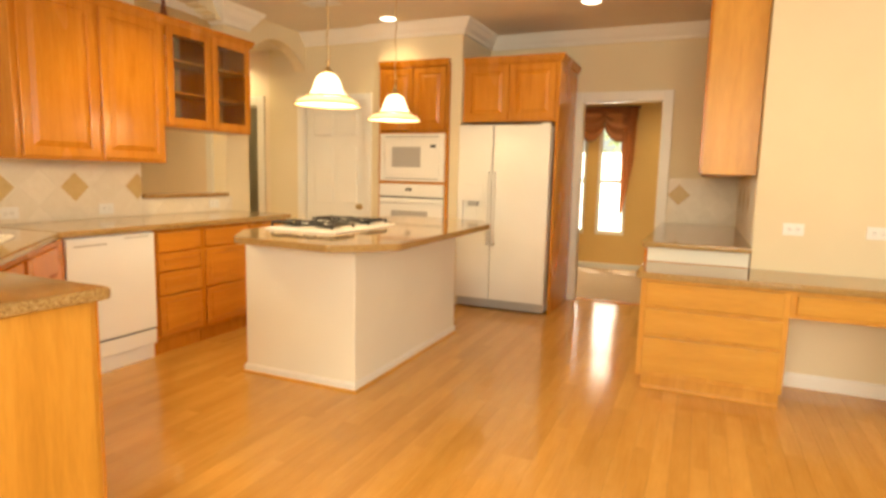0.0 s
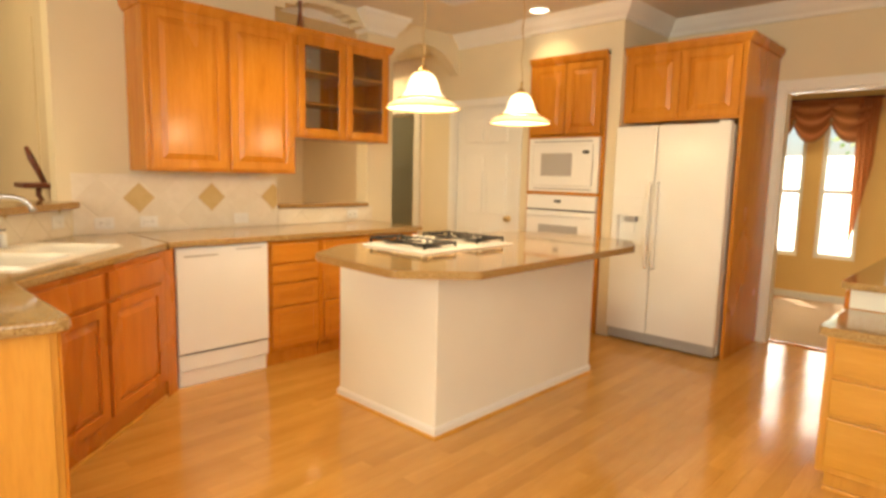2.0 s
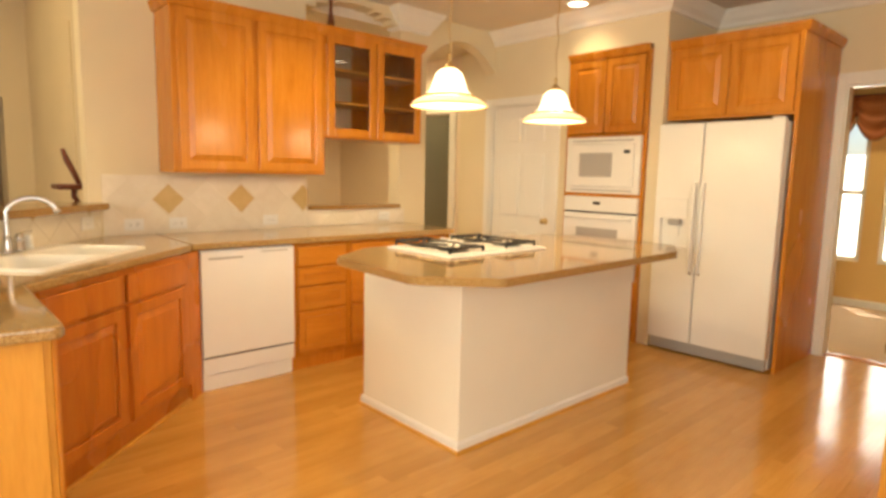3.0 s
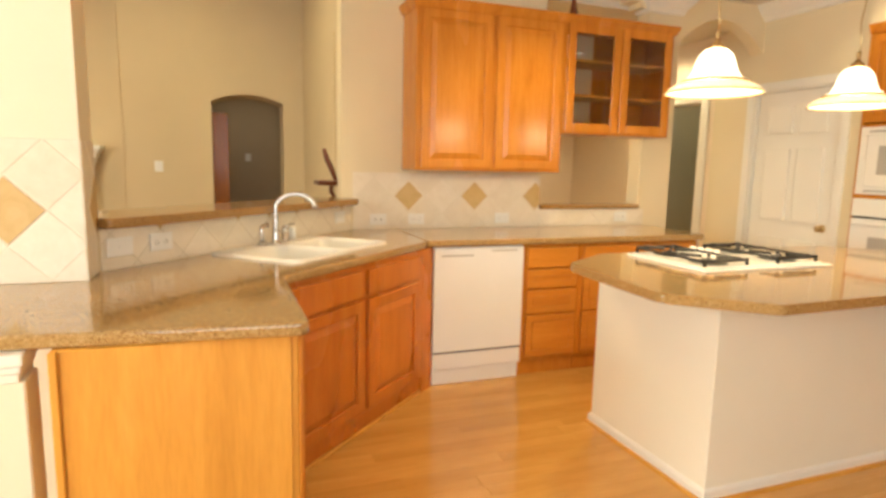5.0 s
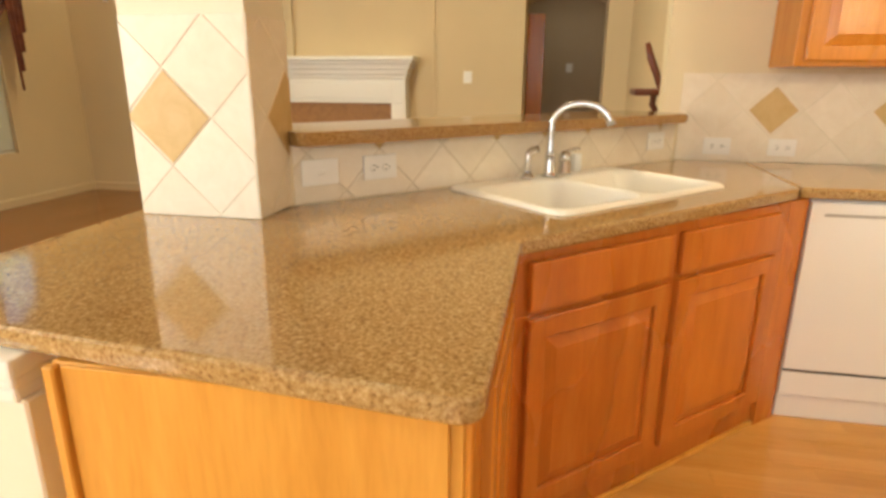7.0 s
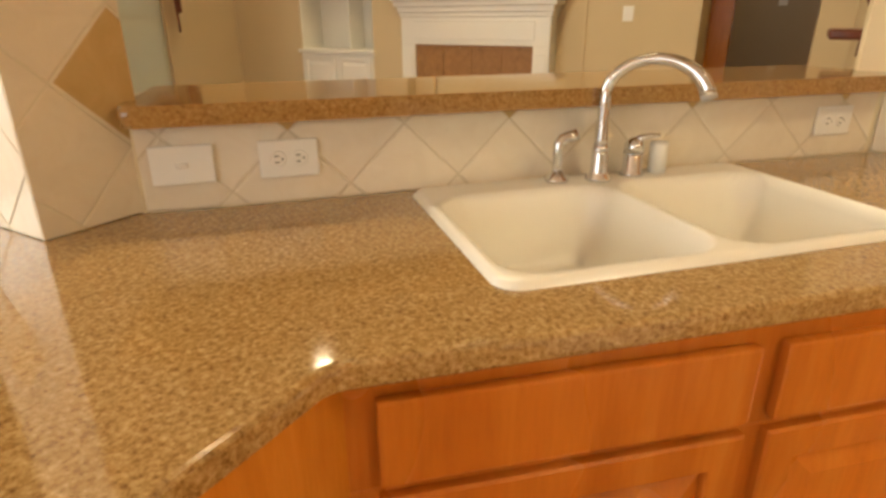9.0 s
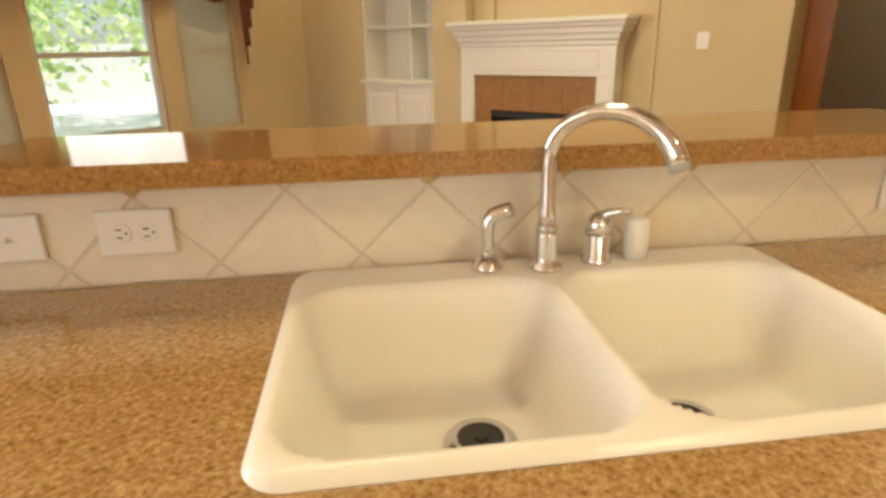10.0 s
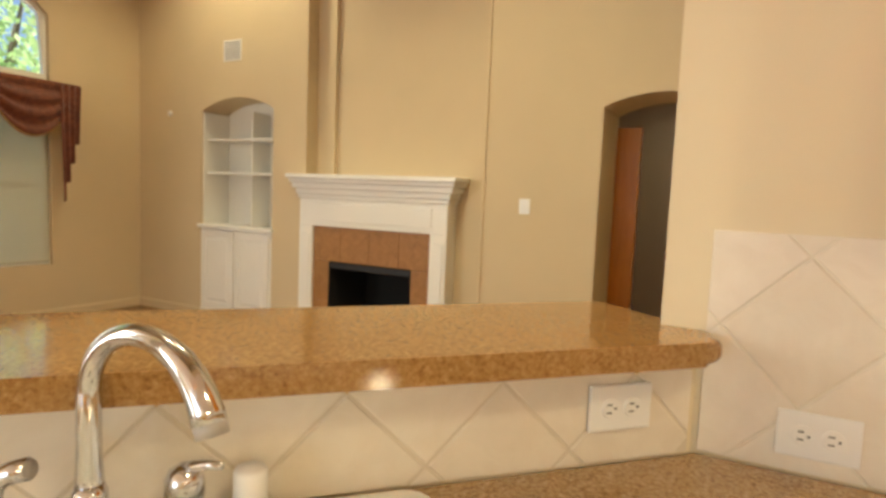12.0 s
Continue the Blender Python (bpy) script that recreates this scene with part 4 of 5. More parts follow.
# ---- sink and taps; the frame runs along the tiled wall ----
def sink():
    s = thing("kitchen_sink", "bisque enamel drop-in sink with two bowls", "sink", SINKWALL @ pose(0.949, -0.2875, 0.914))
    nx, ny, w, d = 112, 70, 0.836, 0.535
    bm = bmesh.new()
    grid = []
    def bowl(x, y, cx, cy, hw, hd, depth):
        r = 0.075
        qx, qy = abs(x - cx) - hw + r, abs(y - cy) - hd + r
        dist = math.hypot(max(qx, 0), max(qy, 0)) + min(max(qx, qy), 0) - r
        t = min(max(-dist / 0.068, 0), 1)
        return -depth * (1 - (1 - t) ** 2.0) - 0.012 * min(max(-dist / 0.2, 0), 1)
    for j in range(ny + 1):
        row = []
        for i in range(nx + 1):
            x, y = (i / nx - 0.5) * w, (j / ny - 0.5) * d
            cx, cy = max(abs(x) - w / 2 + 0.045, 0), max(abs(y) - d / 2 + 0.045, 0)
            if math.hypot(cx, cy) > 0.045:
                k = 0.045 / math.hypot(cx, cy)
                x = math.copysign(w / 2 - 0.045 + cx * k, x) if cx else x
                y = math.copysign(d / 2 - 0.045 + cy * k, y) if cy else y
            e = min(w / 2 - abs(x), d / 2 - abs(y))
            rc = math.hypot(max(abs(x) - w / 2 + 0.045, 0), max(abs(y) - d / 2 + 0.045, 0))
            e = min(e, 0.045 - rc) if rc > 0 else e
            z = 0.013 * math.sqrt(min(max(e, 0) / 0.014, 1))
            if e <= 1e-5:
                z = 0.001
            z += min(bowl(x, y, -0.201, -0.038, 0.193, 0.203, 0.158), bowl(x, y, 0.201, -0.038, 0.193, 0.203, 0.158))
            row.append(bm.verts.new((x, y, z)))
        grid.append(row)
    for j in range(ny):
        for i in range(nx):
            bm.faces.new((grid[j][i], grid[j][i + 1], grid[j + 1][i + 1], grid[j + 1][i]))
    part("basin", bm, BISQUE, s, smooth=True)
    for x in (-0.150, 0.150):
        st = part("drain_ring", lathe(bmesh.new(), [(0.0, 0.002), (0.026, 0.003), (0.034, 0.006), (0.046, 0.006), (0.052, 0.0)], (x, -0.026, -0.1505), 28), CHROME, s, smooth=True)
        part("strainer", lathe(bmesh.new(), [(0.0, 0.010), (0.008, 0.010), (0.010, 0.005), (0.030, 0.005), (0.033, 0.0065)], (x, -0.026, -0.1505), 20), BLACK, st)
    return s


sink()
DECK = 0.928


def at_wall(s, n, z=DECK, turn=0.0):
    return SINKWALL @ pose(s, -n, z, 0, 0, turn)


f = thing("faucet", "chrome high-arc kitchen faucet on the sink deck", "faucet", at_wall(0.953, 0.090, DECK, 8))
part("base", lathe(bmesh.new(), [(0.0, 0.0), (0.028, 0.0), (0.028, 0.005), (0.021, 0.012), (0.0190, 0.020), (0.0185, 0.060), (0.0175, 0.066), (0.0, 0.066)], seg=28), CHROME, f, smooth=True)
part("collar", lathe(bmesh.new(), [(0.0, 0.0665), (0.0185, 0.067), (0.0185, 0.072), (0.015, 0.080), (0.0, 0.08)], seg=28), CHROME, f, smooth=True)
arc, rad = [], []
for k in range(9):
    arc.append((0.0, 0.0, 0.078 + 0.01275 * k))
    rad.append(0.0128 + 0.0022 * max(0.0, 1 - k / 4))
for k in range(1, 25):
    a = math.pi - k / 24 * math.radians(166)
    reach = 0.104 + 0.104 * math.cos(a)
    arc.append((0.52 * reach, -0.854 * reach, 0.180 + 0.083 * math.sin(a)))
    rad.append(0.0118 if k < 15 else 0.0118 + 0.0004 * (k - 14))
part("spout", tube(bmesh.new(), arc, rad, 16), CHROME, f, smooth=True)
end = Vector(arc[-1])
part("aerator", tube(bmesh.new(), [end + (Vector(arc[-2]) - end) * 0.2, end + (end - Vector(arc[-2])).normalized() * 0.012], 0.0155, 16), GREY, f, smooth=True)

sp = thing("side_spray", "chrome side spray with a bent head", "spray", at_wall(0.857, 0.076))
part("escutcheon", lathe(bmesh.new(), [(0.0, 0.0), (0.026, 0.0), (0.026, 0.005), (0.020, 0.012), (0.016, 0.020), (0.0, 0.020)], seg=24), CHROME, sp, smooth=True)
part("head", tube(bmesh.new(), [(0, 0, 0.016), (0.0, 0, 0.040), (-0.001, 0, 0.066), (0.001, 0, 0.082), (0.009, 0, 0.092), (0.021, -0.004, 0.098), (0.038, -0.010, 0.103)], [0.0110, 0.0100, 0.0112, 0.0125, 0.0135, 0.0125, 0.0125], 16), CHROME, sp, smooth=True)
part("nozzle", tube(bmesh.new(), [(0.0378, -0.0098, 0.1028), (0.0405, -0.0108, 0.1036)], 0.0105, 16), GREY, sp, smooth=True)

mx = thing("mixer_lever", "chrome single-lever mixer beside the faucet", "faucet handle", at_wall(1.048, 0.076))
part("barrel", lathe(bmesh.new(), [(0.0, 0.0), (0.026, 0.0), (0.026, 0.006), (0.0215, 0.011), (0.0215, 0.048), (0.0200, 0.050), (0.0, 0.050)], seg=28), CHROME, mx, smooth=True)
part("cap", lathe(bmesh.new(), [(0.0, 0.0505), (0.0222, 0.0505), (0.0222, 0.068), (0.018, 0.080), (0.009, 0.086), (0.0, 0.087)], seg=28), CHROME, mx, smooth=True)
part("lever", tube(bmesh.new(), [(0.0, 0.0, 0.078), (0.012, -0.010, 0.087), (0.026, -0.022, 0.093), (0.042, -0.034, 0.095)], [0.010, 0.0075, 0.0055, 0.0045], 12), CHROME, mx, smooth=True)
ag = thing("air_gap", "ivory plastic air gap cap on the sink deck", "air gap", at_wall(1.122, 0.068))
part("cap", lathe(bmesh.new(), [(0.0, 0.0), (0.0205, 0.0), (0.0205, 0.066), (0.018, 0.071), (0.0, 0.073)], seg=24), PLATE, ag, smooth=True)


# ---- outlets and switches: plate in the x-z plane, facing -y ----
def outlet(m, kind, label, upright=False, w=0.117, h=0.076):
    o = thing(kind, label, "outlet" if kind == "outlet" else "switch", m)
    if upright:
        w, h = 0.072, 0.117
    part("plate", box(bmesh.new(), -w / 2, w / 2, -0.007, 0, -h / 2, h / 2, 0.003, 2), PLATE, o)
    if kind == "outlet":
        for x in (-0.021, 0.021):
            c = lathe(bmesh.new(), [(0.0, 0.0095), (0.0150, 0.0095), (0.0165, 0.0075), (0.0165, 0.0)], (0, 0, 0), 20)
            bmesh.ops.rotate(c, verts=c.verts, matrix=Euler((radians(90), 0, 0)).to_matrix(), cent=(0, 0, 0))
            bmesh.ops.translate(c, verts=c.verts, vec=(0, 0, x) if upright else (x, 0, 0))
            r = part("receptacle", c, PLATE, o)
            for dz in (-0.0065, 0.0065):
                a = (dz, 0.005, 0.0012, 0.0042) if upright else (0.0, 0, 0, 0)
                cx, cz = (dz, x + 0.003) if upright else (x - 0.003, dz)
                hw, hh = (0.0012, 0.0045) if upright else (0.0045, 0.0012)
                part("slot", box(bmesh.new(), cx - hw, cx + hw, -0.0101, -0.0096, cz - hh, cz + hh), BLACK, r)
            cx, cz = (0, x - 0.008) if upright else (x + 0.008, 0)
            part("ground_hole", box(bmesh.new(), cx - 0.002, cx + 0.002, -0.0101, -0.0096, cz - 0.002, cz + 0.002), BLACK, r)
    else:
        part("toggle", box(bmesh.new(), -0.011, 0.011, -0.014, -0.0072, -0.005, 0.005, 0.002, 1), PLATE, o)
    return o


TZ = 0.0085
outlet(SINKWALL @ pose(1.696, -TZ, 1.010), "outlet", "white double outlet on the cream tiles under the ledge")
outlet(SINKWALL @ pose(0.286, -TZ, 1.006), "outlet", "white double outlet on the cream tiles beside the switch")
outlet(SINKWALL @ pose(0.085, -TZ, 1.006), "switch", "white switch plate on the cream tiles beside the column")
for y, l in ((-0.83, "white double outlet on the tiles near the bar ledge"), (-0.555, "white double outlet on the tiles over the dishwasher"), (0.115, "white double outlet under the wall cabinet"), (1.17, "white outlet on the low tiles under the sill")):
    outlet(pose(WX + TZ, y, 0.982, 0, 0, 90), "outlet", l)
for x in (2.34, 2.78, 3.02):
    outlet(pose(x, 1.36, 1.005), "outlet", "white outlet plate on the cream wall over the desk")
outlet(pose(FX, -2.47, 1.29, 0, 0, 90), "switch", "square white switch plate on the tan family room wall", w=0.085, h=0.115)
outlet(pose(-7.5, -1.48, 1.42, 0, 0, 90), "switch", "white switch plate inside the dark passage", w=0.08, h=0.11)

# ---- pendants, recessed lamps and vents ----
def pendant(x, y, z):
    p = thing("pendant_lamp", "lit alabaster glass bell pendant on a thin brass rod", "pendant lamp", pose(x, y, z), "pendants over the island")
    part("shade", lathe(bmesh.new(), [(0.030, 0.185), (0.046, 0.180), (0.066, 0.160), (0.079, 0.128), (0.088, 0.095), (0.100, 0.072), (0.124, 0.056), (0.121, 0.053), (0.097, 0.068), (0.084, 0.092), (0.075, 0.125), (0.062, 0.155), (0.044, 0.175), (0.030, 0.180)], seg=48), SHADE, p, smooth=True)
    part("collar_band", lathe(bmesh.new(), [(0.124, 0.0565), (0.134, 0.053), (0.138, 0.045), (0.132, 0.042), (0.123, 0.0525)], seg=48), AMBER, p, smooth=True)
    part("rim", lathe(bmesh.new(), [(0.132, 0.0415), (0.158, 0.032), (0.184, 0.016), (0.196, 0.004), (0.192, 0.0), (0.180, 0.010), (0.154, 0.026), (0.130, 0.036)], seg=48), RIM, p, smooth=True)
    part("rim_edge", lathe(bmesh.new(), [(0.1965, 0.005), (0.201, 0.001), (0.198, -0.004), (0.1925, -0.0005)], seg=48), AMBER, p, smooth=True)
    part("socket_cup", lathe(bmesh.new(), [(0.0, 0.225), (0.012, 0.222), (0.016, 0.210), (0.026, 0.205), (0.030, 0.196), (0.034, 0.187), (0.0, 0.186)], seg=24), BRASS, p, smooth=True)
    part("loop", lathe(bmesh.new(), [(0.0, 0.262), (0.009, 0.258), (0.012, 0.247), (0.008, 0.236), (0.011, 0.230), (0.009, 0.2255), (0.0, 0.2252)], seg=20), BRASS, p, smooth=True)
    bm = bmesh.new()
    path = [(0.004 * math.sin(k * 1.1), 0.004 * math.cos(k * 0.9), 0.262 + (CZ - z - 0.03 - 0.262) * k / 24) for k in range(25)]
    part("cord", tube(bm, path, 0.0035, 8), BRASS, p, smooth=True)
    part("canopy", lathe(bmesh.new(), [(0.0, CZ - z - 0.032), (0.02, CZ - z - 0.03), (0.055, CZ - z - 0.012), (0.062, CZ - z), (0.0, CZ - z)], seg=28), BRASS, p, smooth=True)
    part("bulb", lathe(bmesh.new(), [(0.0, 0.065), (0.016, 0.070), (0.028, 0.088), (0.030, 0.105), (0.020, 0.130), (0.012, 0.15), (0.0, 0.151)], seg=20), BULB, p, smooth=True)
    l = new("pendant_light", bpy.data.lights.new("pendant_light", "POINT"))
    l.data.energy, l.data.color, l.data.shadow_soft_size = 14, WARM, 0.06
    l.location = (x, y, z - 0.02)
    return p


pendant(-0.306, 0.174, 1.69)
pendant(-0.338, 1.085, 1.685)


def can(x, y, z, lamp=28, spread=125):
    c = thing("recessed_or_fill_lamp", "lit round recessed ceiling lamp with a white ring, seen or added as fill", "recessed lamp", pose(x, y, z), "recessed lamps")
    part("ring", lathe(bmesh.new(), [(0.078, -0.001), (0.098, -0.001), (0.096, -0.008), (0.080, -0.010), (0.078, -0.001)], seg=36), TRIM, c, smooth=True)
    part("lens", lathe(bmesh.new(), [(0.0, -0.006), (0.05, -0.006), (0.0775, -0.003)], seg=36), CAN, c, smooth=True)
    l = new("recessed_or_fill_light", bpy.data.lights.new("recessed_or_fill_light", "SPOT"))
    l.data.energy, l.data.color, l.data.spot_size, l.data.spot_blend, l.data.shadow_soft_size = lamp, WARM, radians(spread), 0.6, 0.07
    l.location = (x, y, z - 0.03)


# Family room, passage and most hall lamps are unseen additions that brighten those rooms.
for x, y, z, e in ((-1.04, 2.24, CZ, 14), (0.85, 2.28, CZ, 16), (-3.2, 2.2, 2.62, 36), (-1.15, 0.15, CZ, 62), (1.6, -3.2, CZ, 40), (2.6, 0.5, CZ, 10), (-3.3, 0.6, 2.62, 90), (0.2, 4.6, 2.9, 45), (1.6, 4.6, 2.9, 45), (-6.6, -1.5, 2.9, 16), (-3.2, 3.4, 2.62, 18), (-2.2, -3.0, FZ, 165), (-3.6, -2.6, FZ, 150), (-4.5, -5.3, FZ, 150)):
    can(x, y, z, e, 155 if z == 2.62 else 125)


def vent(m, w, h, n, label, name="ceiling_vent"):
    v = thing(name, label, "vent", m)
    part("frame", boxes((-w / 2, w / 2, -0.006, 0, -h / 2, -h / 2 + 0.018), (-w / 2, w / 2, -0.006, 0, h / 2 - 0.018, h / 2), (-w / 2, -w / 2 + 0.018, -0.006, 0, -h / 2 + 0.018, h / 2 - 0.018), (w / 2 - 0.018, w / 2, -0.006, 0, -h / 2 + 0.018, h / 2 - 0.018)), TRIM, v)
    part("backing", boxes((-w / 2 + 0.018, w / 2 - 0.018, -0.0015, 0, -h / 2 + 0.018, h / 2 - 0.018)), GREY, v)
    for k in range(n):
        z = -h / 2 + 0.024 + (h - 0.048) * (k + 0.5) / n
        part("slat", box(bmesh.new(), -w / 2 + 0.019, w / 2 - 0.019, -0.0055, -0.002, z - 0.005, z + 0.001), PLATE, v)


vent(pose(-1.36, 1.61, CZ - 0.0005, 90, 0, 0), 0.32, 0.17, 8, "white slatted air vent in the kitchen ceiling")
vent(pose(FX, -5.52, 2.655, 0, 0, 90), 0.24, 0.20, 9, "white slatted return vent high on the tan wall", "wall_vent")

se = thing("wall_sensor", "small round white sensor high on the tan wall", "sensor", pose(FX, -6.42, 2.08, 0, 0, 90))
bm = lathe(bmesh.new(), [(0.0, 0.022), (0.020, 0.020), (0.030, 0.012), (0.032, 0.0), (0.0, 0.0)], seg=24)
bmesh.ops.rotate(bm, verts=bm.verts, matrix=Euler((radians(90), 0, 0)).to_matrix(), cent=(0, 0, 0))
part("cover", bm, PLATE, se, smooth=True)

# ---- fireplace ----
fp = thing("fireplace", "white wooden mantel round a brown marble fireplace", "fireplace", pose(FX - 0.139, -3.860, 0, 0, 0, 90))
for a, b in ((-0.76, -0.607), (0.607, 0.76)):
    p = part("pilaster", box(bmesh.new(), a, b, -0.165, 0.0, 0.0, 1.03, 0.003, 1), TRIM, fp)
    part("plinth", box(bmesh.new(), a - 0.012, b + 0.012, -0.18, -0.0, 0.0, 0.14, 0.003, 1), TRIM, p)
    part("pilaster_panel", box(bmesh.new(), a + 0.03, b - 0.03, -0.172, -0.1652, 0.2, 0.96, 0.003, 1), TRIM, p)
part("frieze", box(bmesh.new(), -0.76, 0.76, -0.165, 0.0, 1.031, 1.275, 0.003, 1), TRIM, fp)
part("frieze_panel", box(bmesh.new(), -0.62, 0.62, -0.172, -0.1652, 1.08, 1.235, 0.003, 1), TRIM, fp)
for k, (o, z0, z1) in enumerate(((0.015, 1.2751, 1.315), (0.032, 1.3151, 1.365), (0.060, 1.3651, 1.415), (0.085, 1.4151, 1.45))):
    part("bed_moulding", box(bmesh.new(), -0.76 - o, 0.76 + o, -0.165 - o * 0.8, 0.0, z0, z1, 0.01, 3), TRIM, fp)
part("mantel_shelf", box(bmesh.new(), -0.865, 0.865, -0.255, 0.0, 1.4501, 1.49, 0.008, 2), TRIM, fp)
for a, b, c, d in ((-0.606, -0.43, 0.0, 0.36), (-0.606, -0.43, 0.362, 0.72), (0.43, 0.606, 0.0, 0.36), (0.43, 0.606, 0.362, 0.72), (-0.606, -0.304, 0.722, 1.03), (-0.302, 0.0, 0.722, 1.03), (0.002, 0.304, 0.722, 1.03), (0.306, 0.606, 0.722, 1.03)):
    part("marble_tile", box(bmesh.new(), a, b, -0.145, -0.0, c, d, 0.0015, 1), FIRE_TILE, fp)
part("firebox", boxes((-0.43, -0.42, -0.14, 0.45, 0.0, 0.72), (0.42, 0.43, -0.14, 0.45, 0.0, 0.72), (-0.42, 0.42, 0.44, 0.45, 0.0, 0.72), (-0.42, 0.42, -0.14, 0.44, 0.71, 0.72), (-0.42, 0.42, -0.14, 0.44, 0.0, 0.012)), SOOT, fp)
part("hood_bar", box(bmesh.new(), -0.419, 0.419, -0.138, -0.12, 0.66, 0.709, 0.002, 1), BLACK, fp)
for k in range(3):
    part("log", tube(bmesh.new(), [(-0.28 + 0.02 * k, 0.10 + 0.09 * k, 0.12 + 0.03 * k), (0.0, 0.12 + 0.08 * k, 0.13 + 0.03 * k), (0.28 - 0.03 * k, 0.08 + 0.1 * k, 0.12 + 0.03 * k)], [0.045, 0.05, 0.042], 10), SOOT, fp, smooth=True)
part("log_grate", boxes((-0.3, 0.3, 0.06, 0.075, 0.012, 0.08), (-0.3, 0.3, 0.30, 0.315, 0.012, 0.08)), BLACK, fp)
structure("hearth", boxes((FX + 0.002, FX + 0.40, -4.75, -3.04, 0.0, 0.012)), FIRE_TILE)

# ---- niche with shelves and a low cabinet ----
NIW = 0.97
nb = thing("niche_bookcase", "white built-in bookcase with empty shelves over a low cabinet", "bookcase", pose(FX, -5.465, 0, 0, 0, 90))
part("back", boxes((-NIW / 2 + 0.001, NIW / 2 - 0.001, 0.34, 0.36, 0.93, 2.30)), TRIM, nb)
for a in (-NIW / 2 + 0.001, NIW / 2 - 0.019):
    part("side", boxes((a, a + 0.018, 0.02, 0.34, 0.93, 2.085)), TRIM, nb)
part("divider", boxes((0.10, 0.118, 0.10, 0.339, 0.962, 2.085)), TRIM, nb)
for z in (1.47, 1.80):
    part("shelf", box(bmesh.new(), -NIW / 2 + 0.02, NIW / 2 - 0.02, 0.06, 0.338, z, z + 0.022, 0.002, 1), TRIM, nb)
part("ledge", box(bmesh.new(), -NIW / 2 - 0.02, NIW / 2 + 0.02, -0.035, 0.339, 0.925, 0.96, 0.004, 2), TRIM, nb)
part("cabinet_body", box(bmesh.new(), -NIW / 2, NIW / 2, 0.0, 0.33, 0.0, 0.924, 0.002, 1), TRIM, nb)
for a, b in ((-NIW / 2 + 0.03, -0.01), (0.01, NIW / 2 - 0.03)):
    door(nb, a, b, 0.12, 0.90, TRIM, y=-0.001)
part("base_board", box(bmesh.new(), -NIW / 2, NIW / 2, -0.012, -0.0002, 0.0, 0.10, 0.002, 1), TRIM, nb)

# ---- curtains ----
def swag(parent, x0, x1, ztop, drop, y, depth=0.05, material=None):
    bm = bmesh.new()
    nx, nz = 36, 26
    g = []
    for j in range(nz + 1):
        v = j / nz
        row = []
        for i in range(nx + 1):
            u = i / nx
            sag = 1 - (2 * u - 1) ** 2
            z = ztop - v * (0.10 + (drop - 0.10) * sag ** 0.8)
            fold = math.sin((v * 6.5 + 0.4 * sag) * math.pi) * 0.018 * (0.3 + sag)
            row.append(bm.verts.new((x0 + (x1 - x0) * u, y + (depth * (0.3 + 0.7 * sag) * math.sin(math.pi * min(v, 0.9)) + fold), z)))
        g.append(row)
    for j in range(nz):
        for i in range(nx):
            bm.faces.new((g[j][i], g[j][i + 1], g[j + 1][i + 1], g[j + 1][i]))
    s = part("swag", bm, material or CLOTH, parent, smooth=True)
    bm = bmesh.new()
    tube(bm, [g2 for g2 in [Vector((x0 + (x1 - x0) * k / 24, y + 0.01, ztop - (0.10 + (drop - 0.10) * (1 - (2 * k / 24 - 1) ** 2) ** 0.8) - 0.006)) for k in range(25)]], 0.011, 6)
    part("fringe", bm, FRINGE, s, smooth=True)
    return s


def tail(parent, x, ztop, length, width, y, lean=0.0, material=None):
    bm = bmesh.new()
    nu, nv = 28, 14
    g = []
    for j in range(nv + 1):
        v = j / nv
        row = []
        for i in range(nu + 1):
            u = i / nu
            l = length * (0.42 + 0.58 * u) + 0.03 * math.sin(u * 14 * math.pi / 2)
            row.append(bm.verts.new((x + width * (u - 0.5) * (1 - 0.25 * v) + lean * v, y + 0.025 * math.sin(u * 7 * math.pi) * (0.5 + 0.5 * v), ztop - l * v)))
        g.append(row)
    for j in range(nv):
        for i in range(nu):
            bm.faces.new((g[j][i], g[j][i + 1], g[j + 1][i + 1], g[j + 1][i]))
    return part("tail", bm, material or CLOTH, parent, smooth=True)


val = thing("valance", "rust damask swag valance with a side tail", "curtain", pose(-3.0, WY + 0.02, 2.24))
part("board", box(bmesh.new(), -1.56, 1.56, 0.0, 0.10, -0.01, 0.012, 0.002, 1), CLOTH, val)
for a, b in ((-1.50, -0.78), (-0.94, 0.02), (-0.14, 0.82), (0.66, 1.50)):
    swag(val, a, b, 0.0, 0.50, 0.09)
tail(val, -1.47, 0.0, 1.10, 0.20, 0.125)
tail(val, 1.47, 0.0, 1.10, 0.20, 0.125)

dv = thing("dining_valance", "rust and gold swag valance with a long tail", "curtain", pose(0.35, 5.695, 2.26, 0, 0, 180))
part("board", box(bmesh.new(), -0.62, 0.62, 0.0, 0.10, -0.01, 0.012, 0.002, 1), CLOTH, dv)
for a, b in ((-0.60, -0.12), (-0.20, 0.24), (0.16, 0.60)):
    swag(dv, a, b, 0.0, 0.46, 0.08, material=CLOTH_LIT)
tail(dv, -0.50, -0.02, 1.65, 0.20, 0.12, material=CLOTH_LIT)

